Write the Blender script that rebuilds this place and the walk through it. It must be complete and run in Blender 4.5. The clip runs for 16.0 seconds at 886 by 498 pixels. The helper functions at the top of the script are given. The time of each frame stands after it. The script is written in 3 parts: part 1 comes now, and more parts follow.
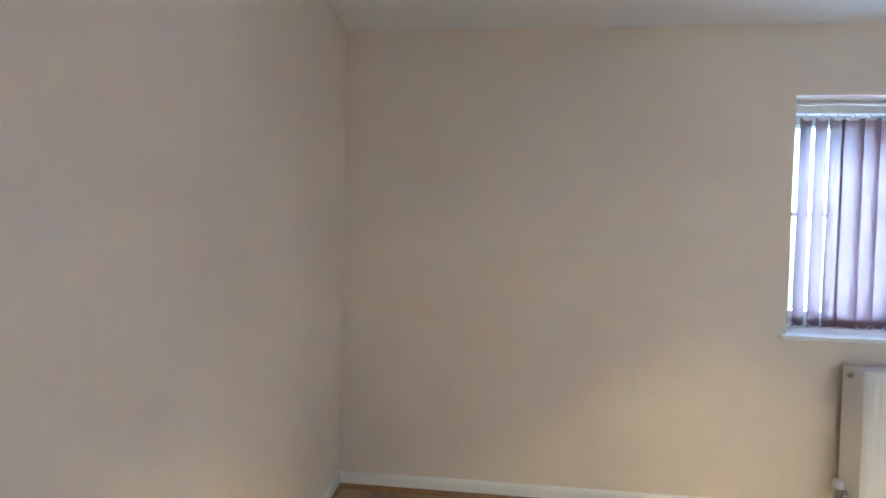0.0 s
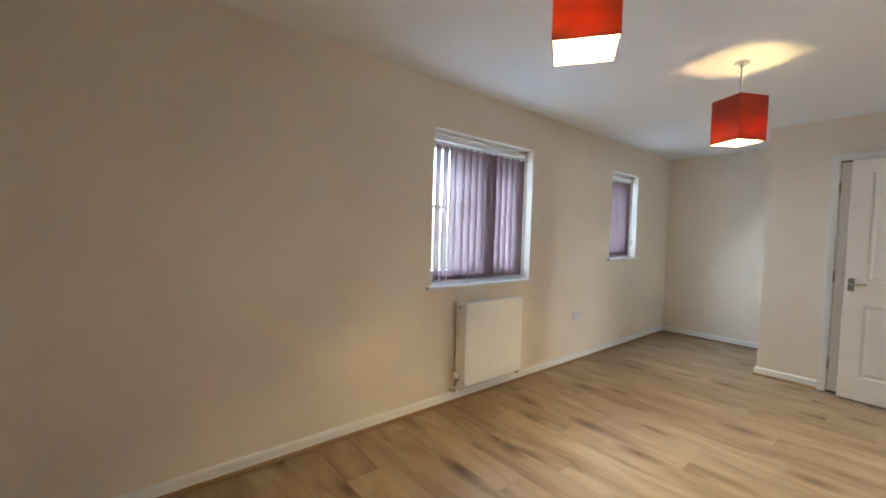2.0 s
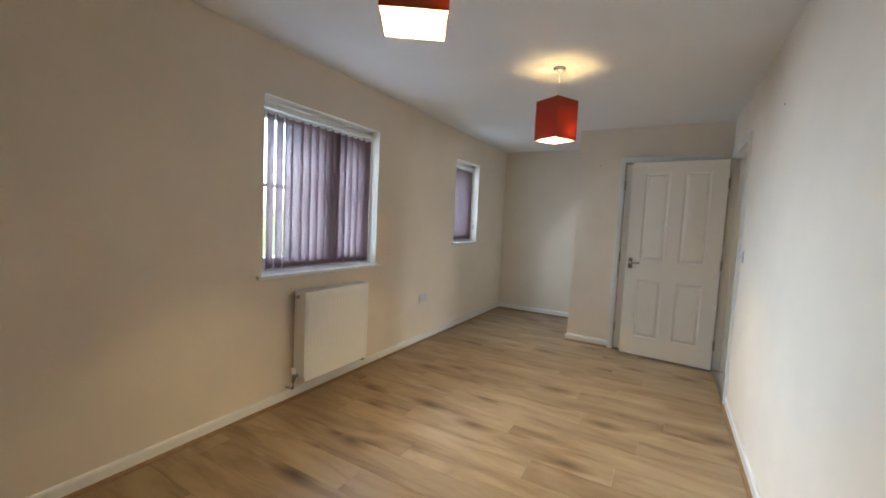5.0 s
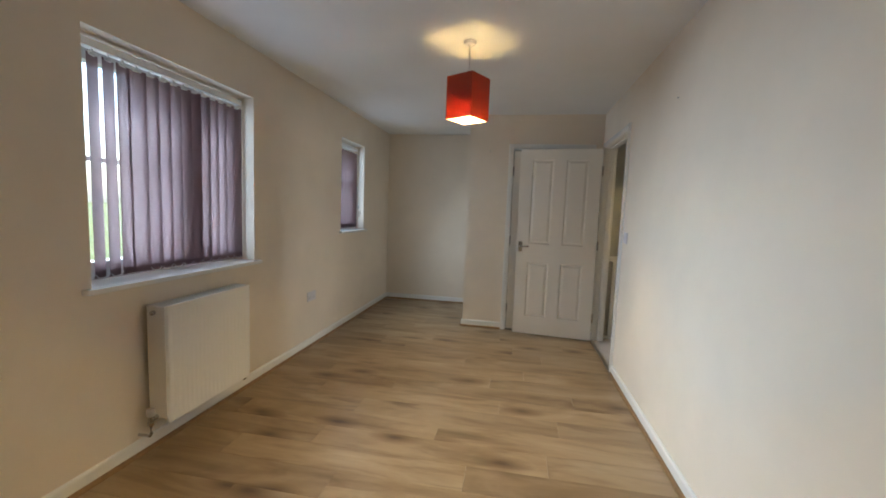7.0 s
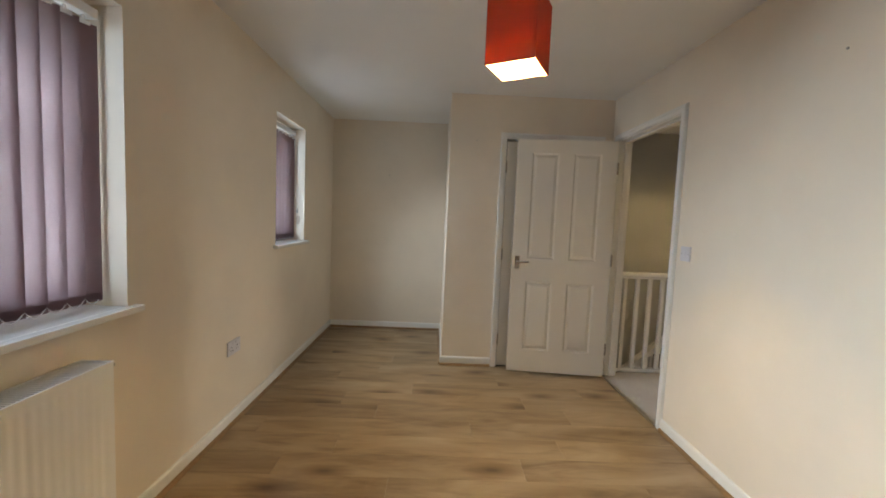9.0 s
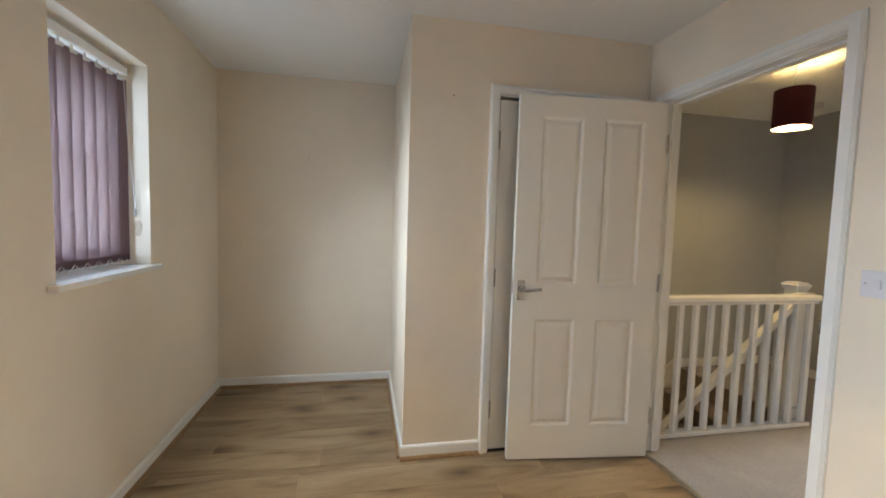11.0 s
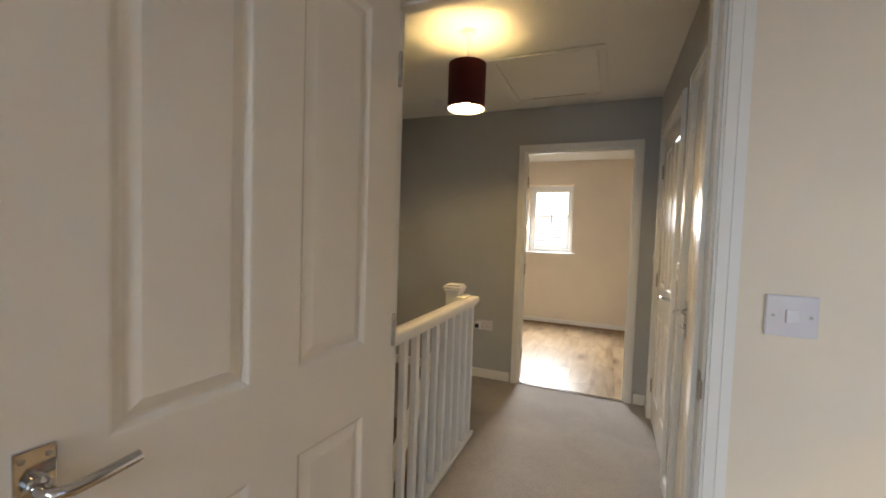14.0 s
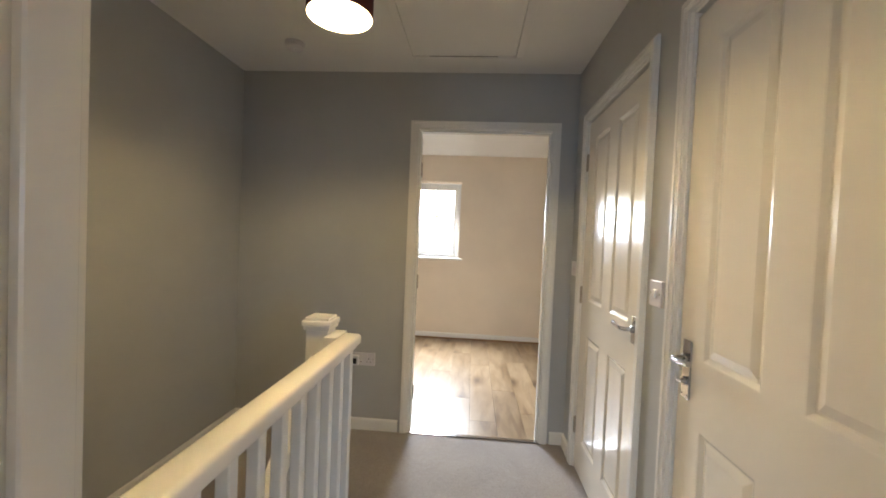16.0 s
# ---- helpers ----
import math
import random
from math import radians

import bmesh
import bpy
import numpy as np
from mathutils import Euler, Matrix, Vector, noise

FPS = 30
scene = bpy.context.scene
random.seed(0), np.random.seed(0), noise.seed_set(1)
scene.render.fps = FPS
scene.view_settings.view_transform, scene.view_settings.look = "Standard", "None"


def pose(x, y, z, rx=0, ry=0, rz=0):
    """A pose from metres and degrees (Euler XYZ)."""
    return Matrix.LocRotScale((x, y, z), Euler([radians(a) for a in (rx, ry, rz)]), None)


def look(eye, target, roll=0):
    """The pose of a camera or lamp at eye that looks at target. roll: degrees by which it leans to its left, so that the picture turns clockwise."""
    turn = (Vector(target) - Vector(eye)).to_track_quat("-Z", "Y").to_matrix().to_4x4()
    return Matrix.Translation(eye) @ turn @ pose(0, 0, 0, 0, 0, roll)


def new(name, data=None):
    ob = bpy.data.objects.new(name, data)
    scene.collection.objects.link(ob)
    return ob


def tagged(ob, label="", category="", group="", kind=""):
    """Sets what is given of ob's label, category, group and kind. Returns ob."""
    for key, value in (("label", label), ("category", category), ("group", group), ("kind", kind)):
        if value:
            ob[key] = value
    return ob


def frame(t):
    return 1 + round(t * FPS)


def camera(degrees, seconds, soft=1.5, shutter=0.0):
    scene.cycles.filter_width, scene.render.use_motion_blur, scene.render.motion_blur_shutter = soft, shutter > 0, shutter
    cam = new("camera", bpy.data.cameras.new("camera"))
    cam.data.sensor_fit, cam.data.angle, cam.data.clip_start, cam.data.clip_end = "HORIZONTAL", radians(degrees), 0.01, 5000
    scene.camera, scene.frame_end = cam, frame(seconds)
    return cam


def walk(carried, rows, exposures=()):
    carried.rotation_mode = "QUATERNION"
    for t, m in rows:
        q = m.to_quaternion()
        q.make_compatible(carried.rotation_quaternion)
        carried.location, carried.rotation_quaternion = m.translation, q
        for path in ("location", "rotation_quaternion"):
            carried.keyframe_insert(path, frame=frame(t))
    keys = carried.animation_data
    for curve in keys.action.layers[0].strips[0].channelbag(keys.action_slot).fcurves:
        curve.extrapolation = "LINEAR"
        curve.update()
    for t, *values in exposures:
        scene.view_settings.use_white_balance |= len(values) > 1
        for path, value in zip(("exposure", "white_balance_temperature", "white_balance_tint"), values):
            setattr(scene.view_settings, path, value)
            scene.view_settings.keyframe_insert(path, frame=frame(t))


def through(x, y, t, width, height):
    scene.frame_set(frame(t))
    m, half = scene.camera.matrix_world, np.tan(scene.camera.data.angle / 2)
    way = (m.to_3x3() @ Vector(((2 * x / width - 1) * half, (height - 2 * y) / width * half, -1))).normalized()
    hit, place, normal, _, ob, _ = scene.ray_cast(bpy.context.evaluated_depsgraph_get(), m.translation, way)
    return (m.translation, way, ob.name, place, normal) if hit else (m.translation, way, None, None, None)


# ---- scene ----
cam = camera(96.0, 16.0, 1.8)
PATH = [
    (0, (0.691, -0.037, 1.306), (0.529, 1.956, 1.264), 1.5),
    (0.5, (0.631, -0.016, 1.245), (1.057, 1.938, 1.246), 1.6),
    (1, (0.5, -0.103, 1.293), (1.397, 1.684, 1.223), 1.4),
    (1.5, (0.43, -0.202, 1.305), (1.594, 1.422, 1.217), 1.4),
    (2, (0.409, -0.237, 1.299), (1.697, 1.29, 1.212), 1.7),
    (2.5, (0.415, -0.256, 1.302), (1.777, 1.205, 1.214), 1.9),
    (3, (0.406, -0.238, 1.292), (1.865, 1.127, 1.208), 2.0),
    (3.5, (0.427, -0.236, 1.295), (1.974, 1.029, 1.207), 1.9),
    (4, (0.449, -0.245, 1.314), (2.07, 0.921, 1.211), 2.1),
    (6.5, (0.705, -0.051, 1.29), (2.617, 0.505, 1.106), 2.7),
    (7, (0.743, 0.156, 1.303), (2.703, 0.508, 1.116), 2.2),
    (7.5, (0.965, 0.307, 1.288), (2.944, 0.533, 1.11), 1.9),
    (8, (1.209, 0.461, 1.291), (3.197, 0.6, 1.126), 1.8),
    (8.5, (1.489, 0.651, 1.296), (3.482, 0.712, 1.135), 1.8),
    (8.7, (1.583, 0.717, 1.294), (3.577, 0.734, 1.141), 2.1),
    (10.8, (2.993, 0.917, 1.329), (4.964, 0.616, 1.174), 1.6),
    (11, (3.115, 0.929, 1.308), (5.073, 0.541, 1.177), 1.7),
    (11.5, (3.394, 0.953, 1.297), (5.275, 0.286, 1.167), 1.8),
    (12, (3.67, 0.969, 1.318), (5.396, -0.031, 1.18), 1.5),
    (12.5, (3.913, 0.868, 1.305), (5.43, -0.427, 1.158), 1.1),
    (13, (4.105, 0.713, 1.319), (5.386, -0.815, 1.168), 1.3),
    (13.5, (4.304, 0.544, 1.327), (5.318, -1.175, 1.19), 1.6),
    (14, (4.461, 0.358, 1.305), (5.224, -1.489, 1.217), 1.9),
    (14.5, (4.541, 0.097, 1.316), (5.118, -1.818, 1.272), 2.0),
    (15, (4.624, -0.116, 1.314), (5.029, -2.074, 1.29), 2.2),
    (15.5, (4.721, -0.309, 1.313), (4.977, -2.292, 1.28), 2.2),
    (16, (4.764, -0.481, 1.302), (4.913, -2.474, 1.249), 2.4),
]
EXPOSURE = [(0, 4.35, 5300, 10), (0.8, 4.15, 6200, 10), (4, 3.75, 6500, 11), (7, 3.28, 6750, 11), (8.7, 3.32, 7600, 13), (11, 3.75, 7250, 13), (11.7, 3.68, 7400, 14), (12.6, 3.45, 7350, 15), (14.5, 3.48, 7350, 14), (16, 3.75, 6600, 13)]
walk(cam, [(t, look(eye, target, roll)) for t, eye, target, roll in PATH], EXPOSURE)


# ---- world and sun ----
world = bpy.data.worlds.new("overcast_sky")
scene.world = world
world.use_nodes = True
wn, wl = world.node_tree.nodes, world.node_tree.links
sky = wn.new("ShaderNodeTexSky")
sky.sky_type = "NISHITA"
sky.sun_disc = False
sky.sun_elevation, sky.sun_rotation = radians(38), radians(200)
sky.dust_density, sky.ozone_density = 3.0, 1.5
wl.new(sky.outputs["Color"], wn["Background"].inputs["Color"])
wn["Background"].inputs["Strength"].default_value = 0.15
sun = new("sun", bpy.data.lights.new("sun", "SUN"))
sun.data.energy, sun.data.angle, sun.data.color = 0.5, radians(12), (1.0, 0.95, 0.88)
sun.matrix_world = look((-4, -18, 16), (0, 0, 0))


def window_light(name, m, width, height, power, spread=110, colour=(0.64, 0.81, 1.0)):
    """Daylight in a window opening."""
    lamp = new(name, bpy.data.lights.new(name, "AREA"))
    lamp.data.shape, lamp.data.size, lamp.data.size_y = "RECTANGLE", width, height
    lamp.data.energy, lamp.data.color, lamp.data.spread = power, colour, radians(spread)
    lamp.matrix_world = m
    return lamp


window_light("daylight_bedroom", look((2.755, 2.015, 1.46), (2.70, 0.0, 0.66)), 1.06, 0.36, 1.5, 85)
window_light("blind_daylight_bedroom", look((2.755, 2.072, 1.46), (2.755, 0.0, 1.46)), 1.10, 0.98, 0.5, 180, (0.5, 0.72, 1.0))
window_light("skylight_bedroom", look((2.755, 2.275, 1.39), (2.755, 0.0, 1.3)), 1.02, 0.78, 2.7, 160)
window_light("daylight_alcove", look((5.08, 1.985, 1.54), (5.30, 0.3, 0.55)), 0.50, 0.22, 0.8, 110)
window_light("blind_daylight_alcove", look((5.08, 2.072, 1.53), (5.08, 0.0, 1.53)), 0.62, 0.86, 0.3, 180, (0.5, 0.72, 1.0))
window_light("skylight_alcove", look((5.08, 2.275, 1.46), (5.08, 0.0, 1.4)), 0.54, 0.66, 0.75, 160)
window_light("daylight_far_room", look((5.27, -5.71, 1.60), (5.2, -4.61, 0.62)), 0.58, 0.46, 4.6, 100, (0.80, 0.90, 1.0))


def bulb_and_fill_light(x, y, z, z_down, around, down, colour):
    """The light of a globe bulb all around, and a stronger downward spot added to brighten the room."""
    for kind, power in (("POINT", around), ("SPOT", down)):
        lamp = new("bulb_and_fill_light", bpy.data.lights.new("bulb_and_fill_light", kind))
        lamp.data.energy, lamp.data.color, lamp.data.shadow_soft_size = power, colour, 0.0225
        lamp.location = (x, y, z if kind == "POINT" else z_down)
        if kind == "SPOT":
            lamp.data.spot_size, lamp.data.spot_blend = radians(178), 0.35


BULB = (1.0, 0.755, 0.345)
BULB_LANDING = (1.0, 0.735, 0.34)
bulb_and_fill_light(1.583, 0.482, 2.008, 2.008, 1.8, 23.0, BULB)
bulb_and_fill_light(3.35, 0.50, 2.008, 2.008, 1.8, 23.0, BULB)
bulb_and_fill_light(5.20, -1.69, 2.12, 2.0, 1.3, 14.0, BULB_LANDING)


# ---- materials ----
class Mat:
    """A node material with short calls to add and join nodes."""

    def __init__(self, name):
        self.m = bpy.data.materials.new(name)
        self.m.use_nodes = True
        self.n, self.l = self.m.node_tree.nodes, self.m.node_tree.links
        self.b = self.n["Principled BSDF"]

    def add(self, kind, **values):
        node = self.n.new("ShaderNode" + kind)
        for k, v in values.items():
            node.inputs[k.replace("_", " ")].default_value = v
        return node

    def join(self, a, b):
        self.l.new(a, b)

    def coords(self, scale=(1, 1, 1), shift=False):
        tc = self.add("TexCoord")
        mp = self.add("Mapping", Scale=scale)
        self.join(tc.outputs["Object"], mp.inputs["Vector"])
        if shift:
            oi = self.add("ObjectInfo")
            mul = self.add("VectorMath")
            mul.operation = "MULTIPLY"
            mul.inputs[1].default_value = (37.0, 53.0, 11.0)
            self.join(oi.outputs["Random"], mul.inputs[0])
            ad = self.add("VectorMath")
            self.join(mp.outputs[0], ad.inputs[0])
            self.join(mul.outputs[0], ad.inputs[1])
            return ad.outputs[0]
        return mp.outputs[0]

    def noise(self, vec, scale, detail=4.0, rough=0.55, distort=0.0):
        n = self.add("TexNoise", Scale=scale, Detail=detail, Roughness=rough, Distortion=distort)
        self.join(vec, n.inputs["Vector"])
        return n.outputs["Fac"]

    def ramp(self, fac, stops):
        r = self.add("ValToRGB")
        e = r.color_ramp.elements
        while len(e) < len(stops):
            e.new(0.5)
        for el, (p, c) in zip(e, stops):
            el.position, el.color = p, (*c, 1)
        self.join(fac, r.inputs["Fac"])
        return r.outputs["Color"]

    def mix(self, fac, a, b, blend="MIX"):
        x = self.add("Mix")
        x.data_type, x.blend_type = "RGBA", blend
        for sock, v in ((x.inputs[0], fac), (x.inputs[6], a), (x.inputs[7], b)):
            if hasattr(v, "is_output"):
                self.join(v, sock)
            elif isinstance(v, tuple):
                sock.default_value = (*v, 1)
            else:
                sock.default_value = v
        return x.outputs[2]

    def bump(self, height, strength, distance):
        bp = self.add("Bump", Strength=strength, Distance=distance)
        self.join(height, bp.inputs["Height"])
        self.join(bp.outputs["Normal"], self.b.inputs["Normal"])

    def set(self, **values):
        for k, v in values.items():
            sock = self.b.inputs[k.replace("_", " ")]
            if hasattr(v, "is_output"):
                self.join(v, sock)
            elif isinstance(v, tuple):
                sock.default_value = (*v, 1)
            else:
                sock.default_value = v
        return self


def paint(name, colour, rough=0.75, vary=0.03, grain=260.0, relief=0.25):
    """Wall paint: faint roller texture and large soft unevenness."""
    a = Mat(name)
    v = a.coords()
    dark = tuple(c * (1 - vary * 2.2) for c in colour)
    light = tuple(min(1, c * (1 + vary)) for c in colour)
    col = a.ramp(a.noise(v, 1.7, 5, 0.6), [(0.3, dark), (0.7, light)])
    a.set(Base_Color=col, Roughness=rough)
    a.bump(a.noise(v, grain, 3, 0.6), relief, 0.0006)
    return a.m


def gloss_white(name, colour, rough, grain=False):
    """Brush-painted joinery; grain gives the embossed wood figure of moulded doors."""
    a = Mat(name)
    v = a.coords((1, 1, 1))
    col = a.ramp(a.noise(v, 3.0, 4), [(0.3, tuple(c * 0.975 for c in colour)), (0.7, colour)])
    rg = a.ramp(a.noise(v, 9.0, 4), [(0.3, (rough * 0.95,) * 3), (0.75, (rough * 1.12,) * 3)])
    a.set(Base_Color=col, Roughness=rg, Specular_IOR_Level=0.34)
    g = a.coords((60, 60, 2.2)) if grain else a.coords((14, 14, 4))
    a.bump(a.noise(g, 3.0, 3, 0.6, 0.6), 0.022 if grain else 0.02, 0.0008)
    return a.m


def plain(name, colour, rough=0.5, metal=0.0, vary=0.06, scale=20.0):
    a = Mat(name)
    col = a.ramp(a.noise(a.coords(), scale, 3), [(0.3, tuple(c * (1 - vary) for c in colour)), (0.7, tuple(min(1, c * (1 + vary)) for c in colour))])
    a.set(Base_Color=col, Roughness=rough, Metallic=metal)
    return a.m


def oak(name, shift=True):
    """Oak laminate: long grain along local y, dark smudged knots, boards of different tone."""
    a = Mat(name)
    long = a.coords((4.2, 0.6, 1.0), shift)
    fine = a.coords((150.0, 4.0, 1.0), shift)
    soft = a.coords((3.2, 0.9, 1.0), shift)
    tone = a.ramp(a.noise(soft, 1.6, 4, 0.6, 0.8), [(0.28, (0.235, 0.155, 0.082)), (0.5, (0.325, 0.230, 0.136)), (0.75, (0.41, 0.312, 0.202))])
    grain = a.ramp(a.noise(long, 2.2, 3, 0.55, 1.2), [(0.28, (0.58, 0.52, 0.46)), (0.50, (0.94, 0.92, 0.90)), (0.75, (1.04, 1.03, 1.02))])
    col = a.mix(0.85, tone, grain, "MULTIPLY")
    pores = a.ramp(a.noise(fine, 2.0, 3, 0.7), [(0.33, (0.86, 0.84, 0.82)), (0.5, (1, 1, 1))])
    col = a.mix(0.6, col, pores, "MULTIPLY")
    knot = a.add("TexVoronoi", Scale=1.0)
    knot.voronoi_dimensions = "2D"
    a.join(a.coords((2.7, 1.15, 1.0), shift), knot.inputs["Vector"])
    spot = a.ramp(knot.outputs["Distance"], [(0.02, (0.26, 0.19, 0.14)), (0.08, (0.56, 0.48, 0.41)), (0.20, (1, 1, 1))])
    col = a.mix(0.9, col, spot, "MULTIPLY")
    oi = a.add("ObjectInfo")
    each = a.ramp(oi.outputs["Random"], [(0.0, (0.88, 0.87, 0.86)), (0.5, (0.98, 0.98, 0.98)), (1.0, (1.06, 1.05, 1.03))])
    col = a.mix(1.0, col, each, "MULTIPLY")
    rg = a.ramp(a.noise(long, 4.0, 4), [(0.3, (0.29,) * 3), (0.7, (0.40,) * 3)])
    a.set(Base_Color=col, Roughness=rg, Specular_IOR_Level=0.42)
    a.bump(a.noise(fine, 2.0, 3, 0.7), 0.08, 0.0008)
    return a.m


def carpet(name, colour):
    a = Mat(name)
    v = a.coords()
    big = a.ramp(a.noise(v, 2.6, 5, 0.6, 0.5), [(0.3, tuple(c * 0.84 for c in colour)), (0.7, tuple(c * 1.08 for c in colour))])
    tuft = a.ramp(a.noise(v, 170.0, 2, 0.6), [(0.3, (0.72, 0.71, 0.70)), (0.65, (1.12, 1.12, 1.12))])
    a.set(Base_Color=a.mix(1.0, big, tuft, "MULTIPLY"), Roughness=0.95, Sheen_Weight=0.25, Sheen_Roughness=0.6)
    a.bump(a.noise(v, 210.0, 3, 0.7), 0.8, 0.004)
    return a.m


def cloth(name, colour, through, weave=900.0, open_weave=0.0, seen_through=None):
    """Woven cloth that lets part of the light through."""
    a = Mat(name)
    v = a.coords()
    n = a.noise(v, weave, 2, 0.6)
    col = a.ramp(n, [(0.3, tuple(c * 0.86 for c in colour)), (0.7, tuple(min(1, c * 1.08) for c in colour))])
    a.set(Base_Color=col, Roughness=0.9)
    a.bump(n, 0.3, 0.0006)
    tr = a.add("BsdfTranslucent")
    if seen_through:
        col = a.ramp(n, [(0.3, tuple(c * 0.9 for c in seen_through)), (0.7, tuple(min(1, c * 1.06) for c in seen_through))])
    a.join(col, tr.inputs["Color"])
    mx = a.add("MixShader", Fac=through)
    a.join(a.b.outputs[0], mx.inputs[1])
    a.join(tr.outputs[0], mx.inputs[2])
    out = mx.outputs[0]
    if open_weave:
        tp = a.add("BsdfTransparent", Color=(0.95, 0.89, 0.92, 1))
        m2 = a.add("MixShader", Fac=open_weave)
        a.join(out, m2.inputs[1])
        a.join(tp.outputs[0], m2.inputs[2])
        out = m2.outputs[0]
    a.join(out, a.n["Material Output"].inputs["Surface"])
    return a.m


def glow(name, colour, strength):
    a = Mat(name)
    a.set(Base_Color=(0.9, 0.9, 0.88), Roughness=0.4, Emission_Color=colour, Emission_Strength=strength)
    return a.m


def glass(name):
    a = Mat(name)
    gl = a.add("BsdfGlossy", Roughness=0.02)
    tp = a.add("BsdfTransparent", Color=(0.93, 0.96, 0.95, 1))
    fr = a.add("Fresnel", IOR=1.45)
    mx = a.add("MixShader")
    a.join(fr.outputs[0], mx.inputs["Fac"])
    a.join(tp.outputs[0], mx.inputs[1])
    a.join(gl.outputs[0], mx.inputs[2])
    a.join(mx.outputs[0], a.n["Material Output"].inputs["Surface"])
    return a.m


M_CREAM = paint("cream_wall_paint", (0.77, 0.677, 0.560))
M_GREY = paint("grey_wall_paint", (0.43, 0.437, 0.438))
M_CEIL = paint("white_ceiling_paint", (0.80, 0.80, 0.79), 0.85, 0.015)
M_TRIM = gloss_white("white_trim_paint", (0.80, 0.79, 0.76), 0.2)
M_DOOR = gloss_white("white_door_paint", (0.81, 0.767, 0.695), 0.15, True)
M_RAIL = gloss_white("white_rail_paint", (0.80, 0.79, 0.77), 0.22)
M_UPVC = plain("white_window_plastic", (0.82, 0.83, 0.84), 0.25, 0, 0.02)
M_PLAST = plain("white_switch_plastic", (0.63, 0.61, 0.64), 0.3, 0, 0.02)
M_RAD = gloss_white("radiator_enamel", (0.80, 0.79, 0.77), 0.3)
M_CHROME = plain("polished_chrome", (0.55, 0.55, 0.56), 0.10, 1.0, 0.08, 60)
M_STEEL = plain("dull_steel", (0.42, 0.40, 0.37), 0.38, 1.0, 0.15, 80)
M_HINGE = plain("worn_hinge_steel", (0.36, 0.32, 0.27), 0.5, 0.5, 0.2, 70)
M_BRASSY = plain("strike_plate_metal", (0.30, 0.26, 0.21), 0.4, 1.0, 0.2, 80)
M_OAK = oak("oak_laminate")
M_BEAD = plain("oak_beading", (0.25, 0.145, 0.065), 0.45, 0, 0.15, 30)
M_CARPET = carpet("grey_beige_carpet", (0.33, 0.292, 0.268))
# The landing carpet again, browner: the stairwell's dim warm light put into colour.
M_CARPET_SHADED = carpet("landing_carpet_shaded", (0.24, 0.175, 0.12))
M_BLIND = cloth("mauve_blind_cloth", (0.22, 0.115, 0.122), 0.55, 700, 0.16, (0.43, 0.345, 0.36))
M_RED = cloth("red_shade_cloth", (0.49, 0.105, 0.06), 0.50)
M_MAROON = cloth("maroon_shade_cloth", (0.065, 0.005, 0.006), 0.03)
M_LINING = cloth("white_shade_lining", (0.85, 0.80, 0.68), 0.42)
M_LINING_DENSE = cloth("white_dense_lining", (0.88, 0.86, 0.80), 0.04)
M_BULB = glow("warm_bulb", BULB, 9.0)
M_BULB2 = glow("landing_bulb", BULB_LANDING, 12.0)
M_GLASS = glass("window_glass")
# Near black for dark parts, and for shade drawn into gaps and holes.
M_DARK = plain("dark_parts_and_gap_shade", (0.03, 0.028, 0.025), 0.7)
M_PATCH = plain("bare_plaster_patch", (0.55, 0.45, 0.35), 0.9, 0, 0.2, 40)
M_GRASS = plain("lawn", (0.10, 0.13, 0.04), 0.95, 0, 0.4, 1.3)
M_BRICK = plain("red_brick_far", (0.34, 0.17, 0.11), 0.9, 0, 0.25, 9)
M_TILE = plain("grey_roof_tile", (0.34, 0.28, 0.25), 0.8, 0, 0.25, 5)


# ---- mesh helpers ----
def box(bm, x0, x1, y0, y1, z0, z1):
    v = [bm.verts.new((x, y, z)) for x in (x0, x1) for y in (y0, y1) for z in (z0, z1)]
    for f in ((0, 1, 3, 2), (4, 6, 7, 5), (0, 4, 5, 1), (2, 3, 7, 6), (0, 2, 6, 4), (1, 5, 7, 3)):
        bm.faces.new([v[i] for i in f])
    return v


def boxes(*sizes, bevel=0.0, segments=2):
    bm = bmesh.new()
    for s in sizes:
        box(bm, *s)
    if bevel:
        bmesh.ops.bevel(bm, geom=bm.edges[:], offset=bevel, segments=segments, affect="EDGES", profile=0.6)
    return bm


def lathe(profile, steps=32, closed=True):
    """A turned solid about z from (radius, height) pairs."""
    bm = bmesh.new()
    rings = [[bm.verts.new((r * math.cos(2 * math.pi * i / steps), r * math.sin(2 * math.pi * i / steps), z)) for i in range(steps)] for r, z in profile]
    for a, b in zip(rings, rings[1:]):
        for i in range(steps):
            j = (i + 1) % steps
            bm.faces.new((a[i], a[j], b[j], b[i]))
    if closed:
        bm.faces.new(rings[0][::-1])
        bm.faces.new(rings[-1])
    bmesh.ops.recalc_face_normals(bm, faces=bm.faces[:])
    return bm


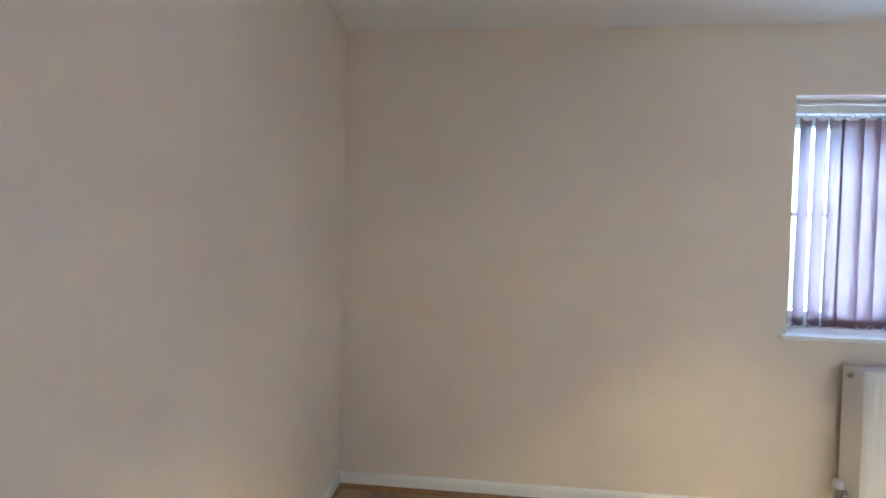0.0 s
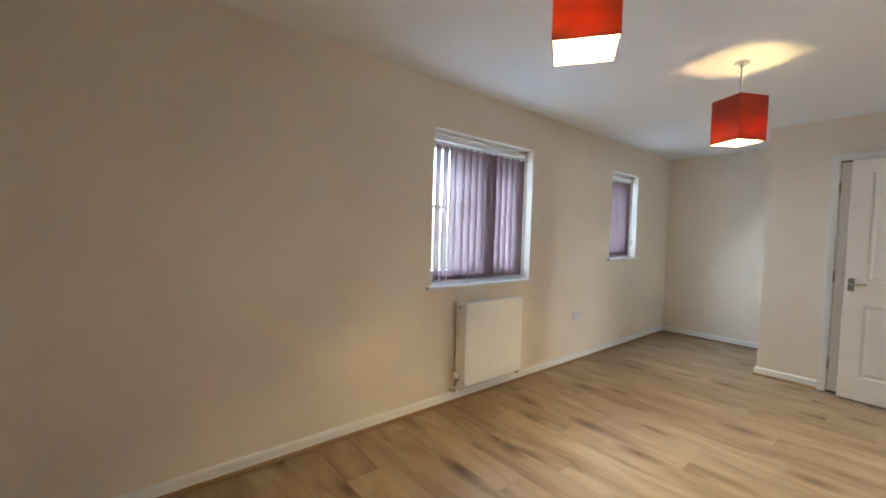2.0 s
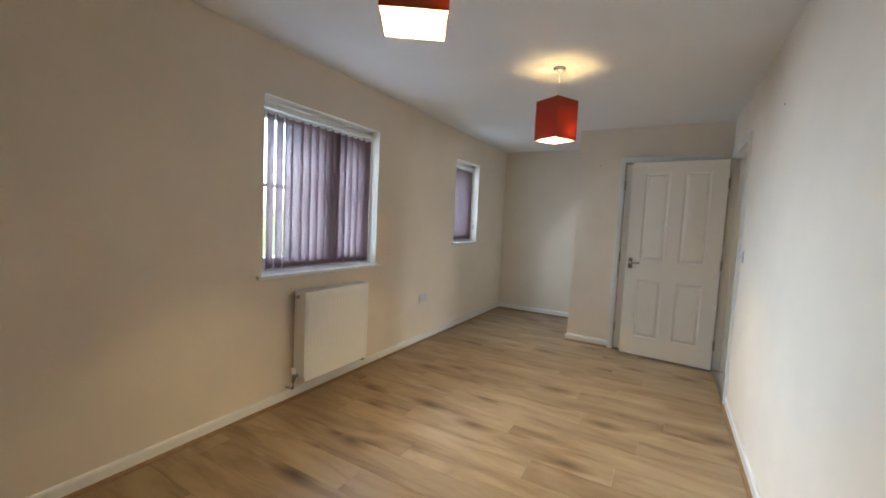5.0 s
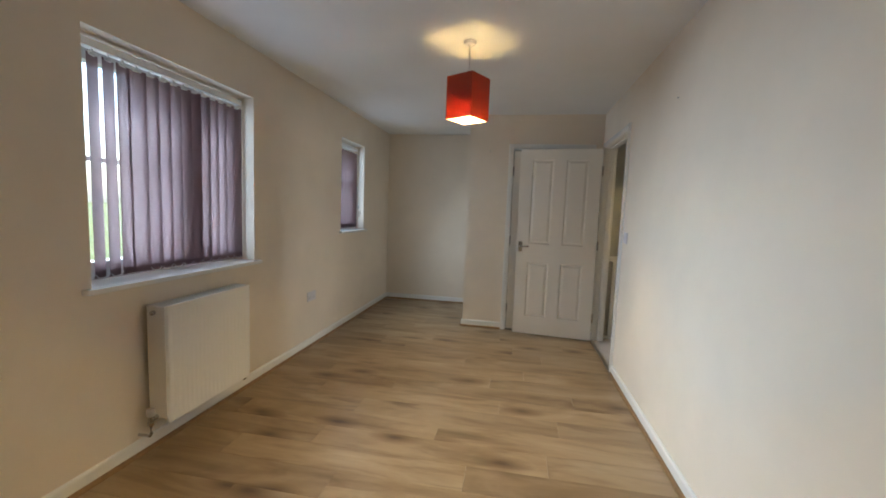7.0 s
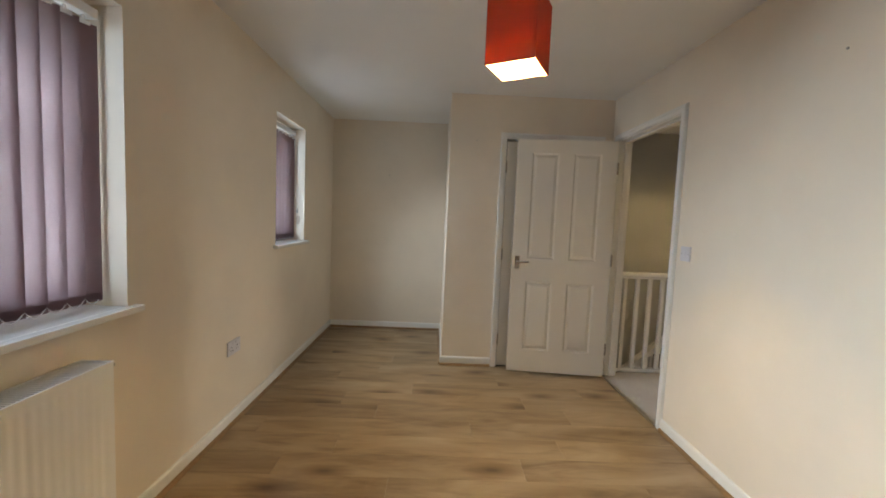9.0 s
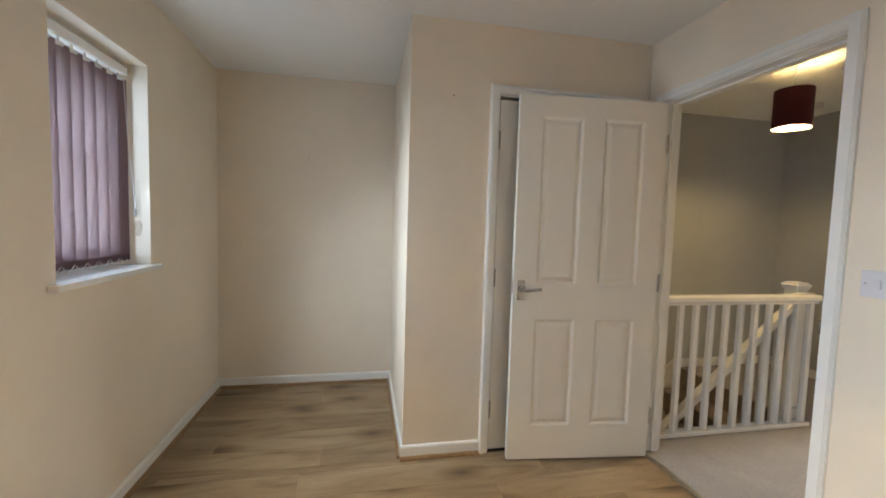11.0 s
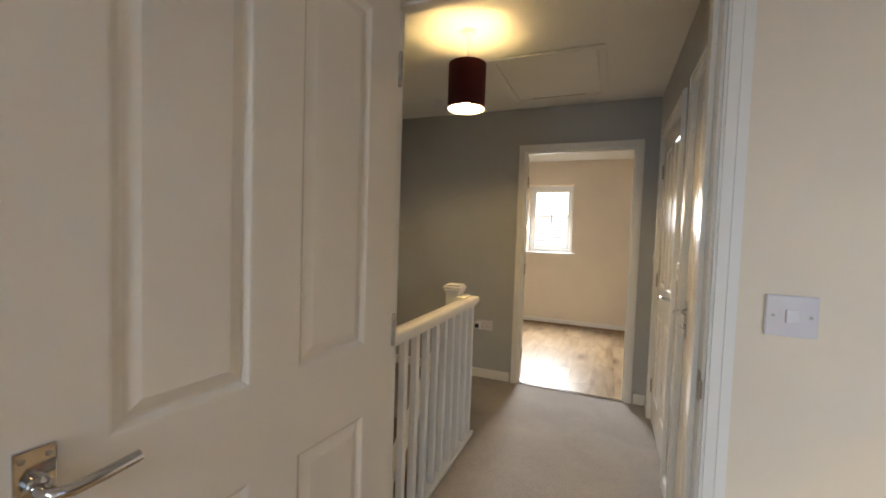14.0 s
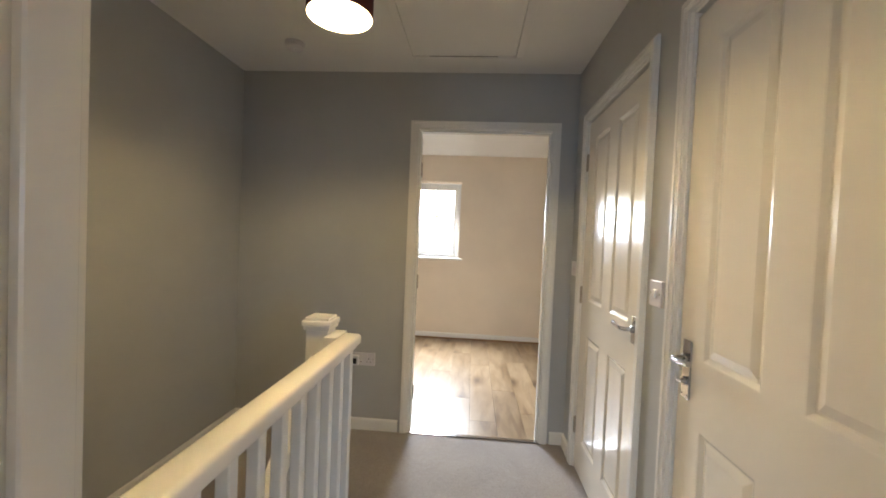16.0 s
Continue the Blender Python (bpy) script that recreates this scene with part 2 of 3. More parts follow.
def tube(points, radius, steps=10):
    """A round bar along a line of points."""
    bm = bmesh.new()
    pts = [Vector(p) for p in points]
    rings = []
    for i, p in enumerate(pts):
        d = (pts[min(i + 1, len(pts) - 1)] - pts[max(i - 1, 0)]).normalized()
        q = d.to_track_quat("Z", "Y")
        rings.append([bm.verts.new(p + q @ Vector((radius * math.cos(2 * math.pi * k / steps), radius * math.sin(2 * math.pi * k / steps), 0))) for k in range(steps)])
    for a, b in zip(rings, rings[1:]):
        for k in range(steps):
            j = (k + 1) % steps
            bm.faces.new((a[k], a[j], b[j], b[k]))
    bm.faces.new(rings[0][::-1])
    bm.faces.new(rings[-1])
    bmesh.ops.recalc_face_normals(bm, faces=bm.faces[:])
    return bm


def prism(outline, axis, a, b):
    """An outline of (u, v) pairs drawn out along an axis from a to b."""
    bm = bmesh.new()
    place = {"x": lambda u, v, s: (s, u, v), "y": lambda u, v, s: (u, s, v), "z": lambda u, v, s: (u, v, s)}[axis]
    lo = [bm.verts.new(place(u, v, a)) for u, v in outline]
    hi = [bm.verts.new(place(u, v, b)) for u, v in outline]
    n = len(outline)
    for i in range(n):
        bm.faces.new((lo[i], lo[(i + 1) % n], hi[(i + 1) % n], hi[i]))
    bm.faces.new(lo[::-1])
    bm.faces.new(hi)
    bmesh.ops.recalc_face_normals(bm, faces=bm.faces[:])
    return bm


def joined(*bms):
    out = bmesh.new()
    for b in bms:
        me = bpy.data.meshes.new("tmp")
        b.to_mesh(me)
        b.free()
        out.from_mesh(me)
        bpy.data.meshes.remove(me)
    return out


def moved(bm, m):
    bmesh.ops.transform(bm, matrix=m, verts=bm.verts[:])
    return bm


def part(name, bm, material, parent=None, label="", smooth=False, m=None):
    me = bpy.data.meshes.new(name)
    bmesh.ops.recalc_face_normals(bm, faces=bm.faces[:])
    bm.to_mesh(me)
    bm.free()
    me.materials.append(material)
    if smooth:
        for p in me.polygons:
            p.use_smooth = True
        me.set_sharp_from_angle(angle=radians(40))
    ob = new(name, me)
    if parent is not None:
        ob.parent = parent
    if m is not None:
        ob.matrix_basis = m
    return tagged(ob, label)


def thing(name, m, label, category, group="", kind=""):
    ob = new(name)
    ob.empty_display_size = 0.1
    ob.matrix_basis = m
    return tagged(ob, label, category, group, kind)


def structure(name, bm, material, label, category, smooth=False):
    return tagged(part(name, bm, material, None, label, smooth), "", category, "", "structure")


def holed(axis, across, lo, hi, z0, z1, holes):
    """A wall along an axis with a thickness range and openings (lo, hi, z0, z1)."""
    bm = bmesh.new()

    def put(a, b, c, d):
        if b - a > 1e-5 and d - c > 1e-5:
            box(bm, a, b, *across, c, d) if axis == "x" else box(bm, *across, a, b, c, d)

    at = lo
    for a, b, c, d in sorted(holes):
        put(at, a, z0, z1)
        put(a, b, z0, c)
        put(a, b, d, z1)
        at = b
    put(at, hi, z0, z1)
    return bm


# ---- plan of the place ----
XE, YN, YS, TOP = 6.35, 2.0, -0.705, 2.375      # bedroom: east, north and south faces, ceiling
XP, YP = 5.237, 0.705                            # cupboard corner
XL, YL0, YL = 4.13, -0.805, -3.087               # landing: west face, north and south faces
YR0, YR, XR = -3.187, -5.653, 3.2                # far room
W1 = (2.19, 3.317, 0.90, 2.04)
W2 = (4.757, 5.40, 1.05, 2.04)
W3 = (4.945, 5.59, 1.05, 2.037)
D1 = (4.227, 5.129, 2.03)                        # rough openings
D2 = (-0.60, 0.235, 2.03)
D3 = (4.27, 5.165, 2.03)
D4 = (-1.765, -0.915, 2.03)
D5 = (-2.865, -2.005, 2.03)
WELL = (5.285, XE, -2.05, YL0)

# ---- walls, ceilings, floors ----
structure("wall_north", holed("x", (YN, 2.3), -0.1, 6.45, -0.012, TOP, [W1, W2]), M_CREAM, "cream painted outer wall with two windows", "wall")
structure("wall_west", boxes((-0.1, 0.0, YS - 0.1, YN, -0.012, TOP)), M_CREAM, "cream painted bedroom end wall", "wall")
bm = holed("x", (-0.755, YS), 0.0, XE, -0.012, TOP, [(D1[0], D1[1], -0.012, D1[2])])
structure("wall_south", bm, M_CREAM, "cream painted bedroom wall with a doorway", "wall")
bm = holed("x", (YL0, -0.755), 0.0, XE, -0.012, TOP, [(D1[0], D1[1], -0.012, D1[2])])
structure("wall_landing_north", bm, M_GREY, "grey painted landing side of the bedroom wall", "wall")
structure("wall_well_north", boxes((5.185, XE, YL0, -0.705, -2.7, -0.014)), M_GREY, "grey stairwell wall below the landing", "wall")
structure("wall_east", boxes((XE, 6.45, YL0 + 0.05, YN, -0.012, TOP)), M_CREAM, "cream painted end wall of the alcove", "wall")
structure("wall_landing_east", boxes((XE, 6.45, YL - 0.1, YL0 + 0.05, -2.7, TOP)), M_GREY, "grey painted stairwell wall", "wall")
structure("wall_cupboard_front", holed("y", (XP, XP + 0.09), YS, YP, -0.012, TOP, [(D2[0], D2[1], -0.012, D2[2])]), M_CREAM, "cream painted cupboard wall with a door", "wall")
structure("wall_cupboard_side", boxes((XP + 0.09, XE, YP - 0.09, YP, -0.012, TOP)), M_CREAM, "cream painted cupboard side wall in the alcove", "wall")
structure("wall_landing_west", holed("y", (4.04, XL), YL, YL0, -0.012, TOP, [(D4[0], D4[1], -0.012, D4[2]), (D5[0], D5[1], -0.012, D5[2])]), M_GREY, "grey painted landing wall with two doors", "wall")
structure("wall_landing_south", holed("x", (-3.137, YL), 3.2, XE, -0.012, TOP, [(D3[0], D3[1], -0.012, D3[2])]), M_GREY, "grey painted landing wall with a doorway", "wall")
structure("wall_far_room_north", holed("x", (YR0, -3.137), 3.2, XE, -0.012, TOP, [(D3[0], D3[1], -0.012, D3[2])]), M_CREAM, "cream wall of the far room with a doorway", "wall")
structure("wall_far_room_south", holed("x", (-5.95, YR), 3.1, 6.45, -0.012, TOP, [W3]), M_CREAM, "cream wall of the far room with a window", "wall")
# Runs on unseen past the far room to block light at landing door gaps.
structure("wall_far_room_west_light_stop", boxes((3.1, 3.2, YR, YL0, -0.012, TOP)), M_CREAM, "cream side wall of the far room", "wall")
structure("wall_far_room_east", boxes((XE, 6.45, YR, YL - 0.1, -0.012, TOP)), M_CREAM, "cream side wall of the far room", "wall")
structure("ceiling", boxes((-0.1, 6.45, -5.95, 2.3, TOP, TOP + 0.12)), M_CEIL, "white painted flat ceiling", "ceiling")
structure("roof", prism([(-6.2, TOP + 0.14), (2.6, TOP + 0.14), (-1.8, 4.6)], "x", -0.4, 6.75), M_TILE, "grey tiled roof of the house", "roof")
structure("floor_bedroom", boxes((-0.1, 6.45, YS, 2.3, -0.25, -0.012)), M_DARK, "dark subfloor under the bedroom boards", "floor")
structure("floor_far_room", boxes((3.1, 6.45, -5.95, -3.1, -0.25, -0.012)), M_DARK, "dark subfloor under the far room boards", "floor")
bm = boxes((3.2, WELL[0], -3.1, YS, -0.25, -0.002), (WELL[0], XE, -3.1, WELL[2], -0.25, -0.002))
structure("floor_landing", bm, M_CARPET, "grey-beige carpet on the landing", "carpet")
structure("wall_well_west", boxes((5.185, 5.285, YL0, -3.1, -2.7, -0.26)), M_GREY, "grey wall under the landing edge", "wall")
structure("wall_well_south", boxes((5.285, XE, -3.2, -3.1, -2.7, -0.26)), M_GREY, "grey wall closing the stairwell", "wall")
structure("floor_below", boxes((5.185, 6.45, -3.2, -0.7, -2.8, -2.7)), M_CARPET, "carpeted floor at the foot of the stairs", "floor")


# ---- skirting and beading ----
def skirting(name, a, b, side, material=M_TRIM, height=0.078, bead=False, label="white painted skirting board"):
    """A board from a to b on the floor; side is the way it faces."""
    a, b, s = Vector((*a, 0)), Vector((*b, 0)), Vector((*side, 0))
    d = (b - a)
    rot = Matrix((d.normalized(), s, Vector((0, 0, 1)))).transposed().to_4x4()
    m = Matrix.Translation(a) @ rot
    prof = [(0, 0), (0.014, 0), (0.014, height - 0.012), (0.010, height - 0.003), (0.005, height), (0, height)]
    bm = moved(prism(prof, "x", 0, d.length), m)
    ob = structure(name, bm, material, label, "skirting")
    if bead:
        q = [(0.014, 0.0), (0.030, 0.0), (0.029, 0.008), (0.024, 0.016), (0.014, 0.020)]
        structure("trim", moved(prism(q, "x", 0.0, d.length), m), M_BEAD, "oak-coloured beading along the skirting foot", "trim")
    return ob


skirting("baseboard", (XE, YN), (0.0, YN), (0, -1), bead=True)
skirting("baseboard", (0.0, YN - 0.014), (0.0, YS), (1, 0), bead=True)
skirting("baseboard", (0.014, YS), (4.192, YS), (0, 1), bead=True)
skirting("baseboard", (XE, YP), (XE, YN - 0.014), (-1, 0), bead=True)
skirting("baseboard", (XP, YP), (XE - 0.014, YP), (0, 1), bead=True)
skirting("baseboard", (XP, 0.272), (XP, YP + 0.014), (-1, 0), bead=True)
skirting("baseboard", (XE, YL), (5.215, YL), (0, 1))
skirting("baseboard", (4.222, YL), (XL, YL), (0, 1))
skirting("baseboard", (XL, YL), (XL, -2.905), (1, 0))
skirting("baseboard", (XL, -1.965), (XL, -1.802), (1, 0))
skirting("baseboard", (XE, -2.06), (XE, YL + 0.014), (-1, 0))
skirting("baseboard", (XR, YR), (XE, YR), (0, 1), bead=True)
skirting("baseboard", (XR, YR0), (XR, YR + 0.014), (1, 0), bead=True)
skirting("baseboard", (XE, YR + 0.014), (XE, YR0), (-1, 0), bead=True)


# ---- windows ----
def window(name, m, w, h, label, mullions=(), bars=(0.52,), sill_out=0.045, upright=False):
    """A plastic window in its reveal: local x along, y outwards from the room face, z up from the opening's foot."""
    win = thing(name, m, label, "window", kind="structure")
    f, y0, y1 = 0.05, 0.19, 0.26
    part("window_frame", joined(boxes((0, f, y0, y1, 0, h), (w - f, w, y0, y1, 0, h), (f, w - f, y0, y1, 0, f), (f, w - f, y0, y1, h - f, h), bevel=0.004, segments=1)), M_UPVC, win)
    cuts = [f, *mullions, w - f]
    for x in mullions:
        part("mullion", boxes((x - 0.03, x + 0.03, y0 + 0.002, y1 - 0.002, f, h - f), bevel=0.004, segments=1), M_UPVC, win)
    for i, (a, b) in enumerate(zip(cuts, cuts[1:])):
        a, b = a + (0.03 if i else 0), b - (0.03 if b != w - f else 0)
        s = 0.042
        sash = part("sash", boxes((a, a + s, y0 - 0.012, y1 - 0.02, f, h - f), (b - s, b, y0 - 0.012, y1 - 0.02, f, h - f), (a + s, b - s, y0 - 0.012, y1 - 0.02, f, f + s), (a + s, b - s, y0 - 0.012, y1 - 0.02, h - f - s, h - f), bevel=0.004, segments=1), M_UPVC, win)
        pane = part("pane", boxes((a + s, b - s, 0.218, 0.226, f + s, h - f - s)), M_GLASS, sash)
        pane.visible_shadow = False
        for k in bars:
            part("glazing_bar", boxes((a + s, b - s, 0.212, 0.232, h * k - 0.012, h * k + 0.012)), M_UPVC, sash)
        if upright:
            part("glazing_bar", boxes(((a + b) / 2 - 0.012, (a + b) / 2 + 0.012, 0.2125, 0.2315, f + s, h - f - s)), M_UPVC, sash)
        part("window_catch", joined(boxes((b - 0.032, b - 0.014, y0 - 0.022, y0 - 0.012, h * 0.42, h * 0.42 + 0.07), (b - 0.03, b - 0.016, y0 - 0.036, y0 - 0.020, h * 0.42 + 0.03, h * 0.42 + 0.13), bevel=0.003, segments=1)), M_UPVC, sash)
    part("window_sill", boxes((0.001, w - 0.001, 0.0, y0 - 0.001, -0.024, 0.002), (-sill_out, w + sill_out, -0.038, 0.0, -0.024, 0.002), bevel=0.005), M_TRIM, win, "white painted board sill")
    return win


window("window_1", pose(W1[0], YN, W1[2]), W1[1] - W1[0], W1[3] - W1[2], "white plastic casement window behind a vertical blind", (0.70,))
window("window_2", pose(W2[0], YN, W2[2]), W2[1] - W2[0], W2[3] - W2[2], "small white plastic window behind a vertical blind")
window("window_3", pose(W3[1], YR, W3[2], 0, 0, 180), W3[1] - W3[0], W3[3] - W3[2], "white plastic window with glazing bars in the far room", (), (0.55,), upright=True)


# ---- vertical blinds ----
def blind(m, w, h, turns, label):
    """Vertical blind: local x along, z up from the foot of the cloth strips; turns: each strip's turn in degrees."""
    b = thing("vertical_blind", m, label, "blind", "vertical blinds")
    part("headrail", boxes((0.004, w - 0.004, -0.022, 0.022, h + 0.022, h + 0.058), bevel=0.004), M_UPVC, b, "white plastic headrail")
    n = len(turns)
    half, t = 0.0445, 0.0009
    prof = [(-half + 2 * half * i / 6, 0.0045 * (1 - (2 * i / 6 - 1) ** 2)) for i in range(7)]
    ring = prof + [(x, y - t) for x, y in prof[::-1]]
    cloth_mesh = None
    for i, deg in enumerate(turns):
        x = 0.045 + (w - 0.09) * i / (n - 1)
        place = pose(x, 0, 0, 0, 0, deg)
        if cloth_mesh is None:
            strip = part("blind_strip", prism(ring, "z", 0.0, h), M_BLIND, b, "mauve cloth strip", True, place)
            weight = part("bottom_weight", boxes((-0.040, 0.040, -0.0022, -0.0012, 0.004, 0.03), (-0.040, 0.040, -0.0022, 0.008, -0.001, 0.003)), M_BLIND, strip)
            hanger = part("hanger", boxes((-0.022, 0.022, -0.003, 0.003, h - 0.008, h + 0.006), (-0.004, 0.004, -0.004, 0.004, h + 0.006, h + 0.022)), M_UPVC, strip)
            cloth_mesh = strip.data, weight.data, hanger.data
        else:
            strip = new("blind_strip", cloth_mesh[0])
            strip.parent, strip.matrix_basis = b, place
            for nm, me in (("bottom_weight", cloth_mesh[1]), ("hanger", cloth_mesh[2])):
                k = new(nm, me)
                k.parent = strip
    for side in (-1, 1):
        pts = []
        for i in range(n - 1):
            for k in range(6):
                q = k / 6
                deg = radians(turns[i] * (1 - q) + turns[i + 1] * q)
                x = 0.045 + (w - 0.09) * (i + q) / (n - 1)
                pts.append((x + side * 0.04 * math.cos(deg), side * 0.04 * math.sin(deg), 0.018 - 0.026 * math.sin(math.pi * q)))
        part("link_chain", tube(pts, 0.0022, 5), M_UPVC, b)
    return b


t1 = [27, 24, 21, 14, -15, -17, -18, -16, -15, -18, -18, -17, -18, -18, -18]
blind(pose(W1[0] + 0.008, 2.105, 0.925), W1[1] - W1[0] - 0.012, 1.035, t1, "mauve cloth vertical blind, strips partly turned open")
blind(pose(W2[0] + 0.008, 2.105, 1.075), W2[1] - W2[0] - 0.012, 0.885, [-22, -22, -20, -18, -16, -18, -18, -18], "narrow mauve cloth vertical blind, closed")
cord = thing("blind_cord", pose(5.385, 2.06, 1.30), "thin white pull cord with a toggle in the window reveal", "cord")
part("cord", tube([(-0.018, 0.03, 0.70), (-0.012, 0.02, 0.4), (-0.004, 0.004, 0.15), (0.002, 0, 0.03)], 0.0016, 6), M_UPVC, cord)
part("toggle", lathe([(0.002, 0.034), (0.006, 0.024), (0.007, 0.004), (0.004, 0.0)], 12), M_STEEL, cord)
bm = prism([(2.055 + 0.018 * math.cos(a) * (1 + 0.15 * math.sin(3 * a)), 1.235 + 0.045 * math.sin(a) * (1 + 0.12 * math.cos(2 * a))) for a in [i * math.pi / 10 for i in range(20)]], "x", 5.3985, 5.4015)
tagged(part("plaster_patch", bm, M_PATCH, None, "bare brown plaster patch on the window reveal"), "", "patch", "", "structure")


# ---- doors ----
def door_leaf_mesh(w, h, t=0.038):
    """A moulded four-panel leaf: local x from the hinge or lock edge, front at y 0, back at -t."""
    bm = bmesh.new()
    s = 0.122 * w / 0.815
    p = 0.228 * w / 0.815
    xs = [0, s, s + p, w - s - p, w - s, w]
    zs = [0, 0.19, 0.79, 0.98, 1.875, h]
    steps = [(0.0, 0.0), (0.004, -0.0007), (0.015, -0.0080), (0.020, -0.0082), (0.042, -0.0014)]
    for front in (True, False):
        def vert(x, z, d):
            return bm.verts.new((x, d if front else -t - d, z))
        for i in range(5):
            for j in range(5):
                x0, x1, z0, z1 = xs[i], xs[i + 1], zs[j], zs[j + 1]
                if i in (1, 3) and j in (1, 3):
                    rings = [[vert(a, b, d) for a, b in ((x0 + k, z0 + k), (x1 - k, z0 + k), (x1 - k, z1 - k), (x0 + k, z1 - k))] for k, d in steps]
                    for r, q in zip(rings, rings[1:]):
                        for k in range(4):
                            bm.faces.new((r[k], r[(k + 1) % 4], q[(k + 1) % 4], q[k]))
                    bm.faces.new(rings[-1])
                else:
                    bm.faces.new([vert(a, b, 0.0) for a, b in ((x0, z0), (x1, z0), (x1, z1), (x0, z1))])
    for x in (0, w):
        for z0, z1 in zip(zs, zs[1:]):
            bm.faces.new([bm.verts.new(c) for c in ((x, 0, z0), (x, -t, z0), (x, -t, z1), (x, 0, z1))])
    for z in (0, h):
        for a, b in zip(xs, xs[1:]):
            bm.faces.new([bm.verts.new(c) for c in ((a, 0, z), (b, 0, z), (b, -t, z), (a, -t, z))])
    bmesh.ops.remove_doubles(bm, verts=bm.verts[:], dist=1e-5)
    bmesh.ops.recalc_face_normals(bm, faces=bm.faces[:])
    long = [e for e in bm.edges if len(e.link_faces) == 2 and e.calc_face_angle(0) > 1.2]
    bmesh.ops.bevel(bm, geom=long, offset=0.002, segments=2, affect="EDGES")
    return bm


def lever_handle(leaf, x, z, face, way, plate_h=0.108, thumb=False):
    """Chrome lever on a plate. face: y of the leaf's face; way: +1 or -1 along x for the lever."""
    s = 1 if face > -0.01 else -1
    plate = part("backplate", boxes((x - 0.021, x + 0.021, min(face, face + s * 0.006), max(face, face + s * 0.006), z - plate_h / 2, z + plate_h / 2), bevel=0.002), M_CHROME, leaf, "chrome handle plate")
    zl = z + (0.032 if thumb else 0.004)
    pts = [(x, face + s * 0.004, zl), (x, face + s * 0.034, zl), (x + way * 0.006, face + s * 0.046, zl), (x + way * 0.022, face + s * 0.051, zl), (x + way * 0.055, face + s * 0.052, zl + 0.003), (x + way * 0.096, face + s * 0.050, zl + 0.008)]
    part("lever", joined(tube(pts, 0.0085, 12), moved(lathe([(0.015, 0), (0.015, 0.008), (0.010, 0.012)], 20), Matrix.Translation((x, face + s * 0.006, zl)) @ pose(0, 0, 0, -90 * s))), M_CHROME, leaf, "chrome lever", True)
    for dx in (-0.013, 0.013):
        for dz in (-plate_h / 2 + 0.012, plate_h / 2 - 0.012):
            part("screw", moved(lathe([(0.0042, 0), (0.004, 0.0012), (0.002, 0.0018)], 10), Matrix.Translation((x + dx, face + s * 0.0055, z + dz)) @ pose(0, 0, 0, -90 * s)), M_STEEL, leaf)
    if thumb:
        part("thumb_turn", joined(moved(lathe([(0.013, 0), (0.012, 0.010)], 18), Matrix.Translation((x, face + s * 0.005, z - 0.034)) @ pose(0, 0, 0, -90 * s)), boxes((x - 0.012, x + 0.012, min(face + s * 0.012, face + s * 0.026), max(face + s * 0.012, face + s * 0.026), z - 0.038, z - 0.030), bevel=0.002)), M_CHROME, leaf, "chrome thumb turn")
    return plate


def frame_side(bm, x0, x1, top, y, s, aw=0.056):
    """Moulded architrave round an opening, on the face y, facing s."""
    for k, (a, b, d) in enumerate(((0.006, aw, 0.012), (0.012, aw - 0.004, 0.0165), (aw - 0.022, aw - 0.008, 0.020))):
        lo, hi = sorted((y, y + s * d))
        z = top + b
        box(bm, x0 - b, x0 - a, lo, hi, 0.0, z)
        box(bm, x1 + a, x1 + b, lo, hi, 0.0, z)
        box(bm, x0 - a, x1 + a, lo, hi, top + a, z)


def door_set(name, m, w, t, label, leaf_pose, leaf_y, leaf_w, mirrored=False, sides=(0, 1), stop_y=None):
    """Lining, stops and architraves of a doorway, with a leaf. Local x across the opening, y out of the wall's front face."""
    d = thing(name, m, label, "door", kind="structure")
    L, top = 0.022, 2.006
    bm = boxes((-L, 0, -t, 0, 0, top + L), (w, w + L, -t, 0, 0, top + L), (0, w, -t, 0, top, top + L), bevel=0.0015, segments=1)
    part("lining", bm, M_TRIM, d, "white painted door lining")
    if stop_y is not None:
        a, b = stop_y
        part("door_stop", boxes((0, 0.012, a, b, 0, top), (w - 0.012, w, a, b, 0, top), (0.012, w - 0.012, a, b, top - 0.012, top), bevel=0.002, segments=1), M_TRIM, d)
    for k, (y, s) in enumerate(((0, 1), (-t, -1))):
        if k in sides:
            bm = bmesh.new()
            frame_side(bm, 0, w, top, y, s)
            part("architrave", bm, M_TRIM, d, "white moulded architrave")
    leaf = part("door_leaf", door_leaf_mesh(leaf_w, 1.981), M_DOOR, d, "white moulded four-panel door leaf", m=leaf_pose)
    return d, leaf


def hinges(leaf, x, y, zs=(0.24, 1.0, 1.76)):
    for z in zs:
        part("hinge", joined(moved(lathe([(0.005, -0.005), (0.0072, 0), (0.0072, 0.028), (0.0062, 0.029), (0.0062, 0.031), (0.0072, 0.032), (0.0072, 0.060), (0.0062, 0.061), (0.0062, 0.063), (0.0072, 0.064), (0.0072, 0.09), (0.005, 0.095)], 10), pose(x, y + 0.004, z - 0.045)), boxes((x - 0.010, x + 0.010, y - 0.006, y - 0.001, z - 0.045, z + 0.045))), M_HINGE, leaf, "dull steel hinge")


# bedroom doorway, leaf swung fully open against the cupboard
w = 0.858
d1, leaf1 = door_set("door_1", pose(4.249, YS, 0), w, 0.1, "white four-panel bedroom door standing open", Matrix.Identity(4), 0, 0.815, stop_y=(-0.09, -0.045))
leaf1.matrix_basis = pose(5.043 - 4.249, 0.033, 0.010, 0, 0, 84.0)
lever_handle(leaf1, 0.772, 0.95, 0.0, -1)
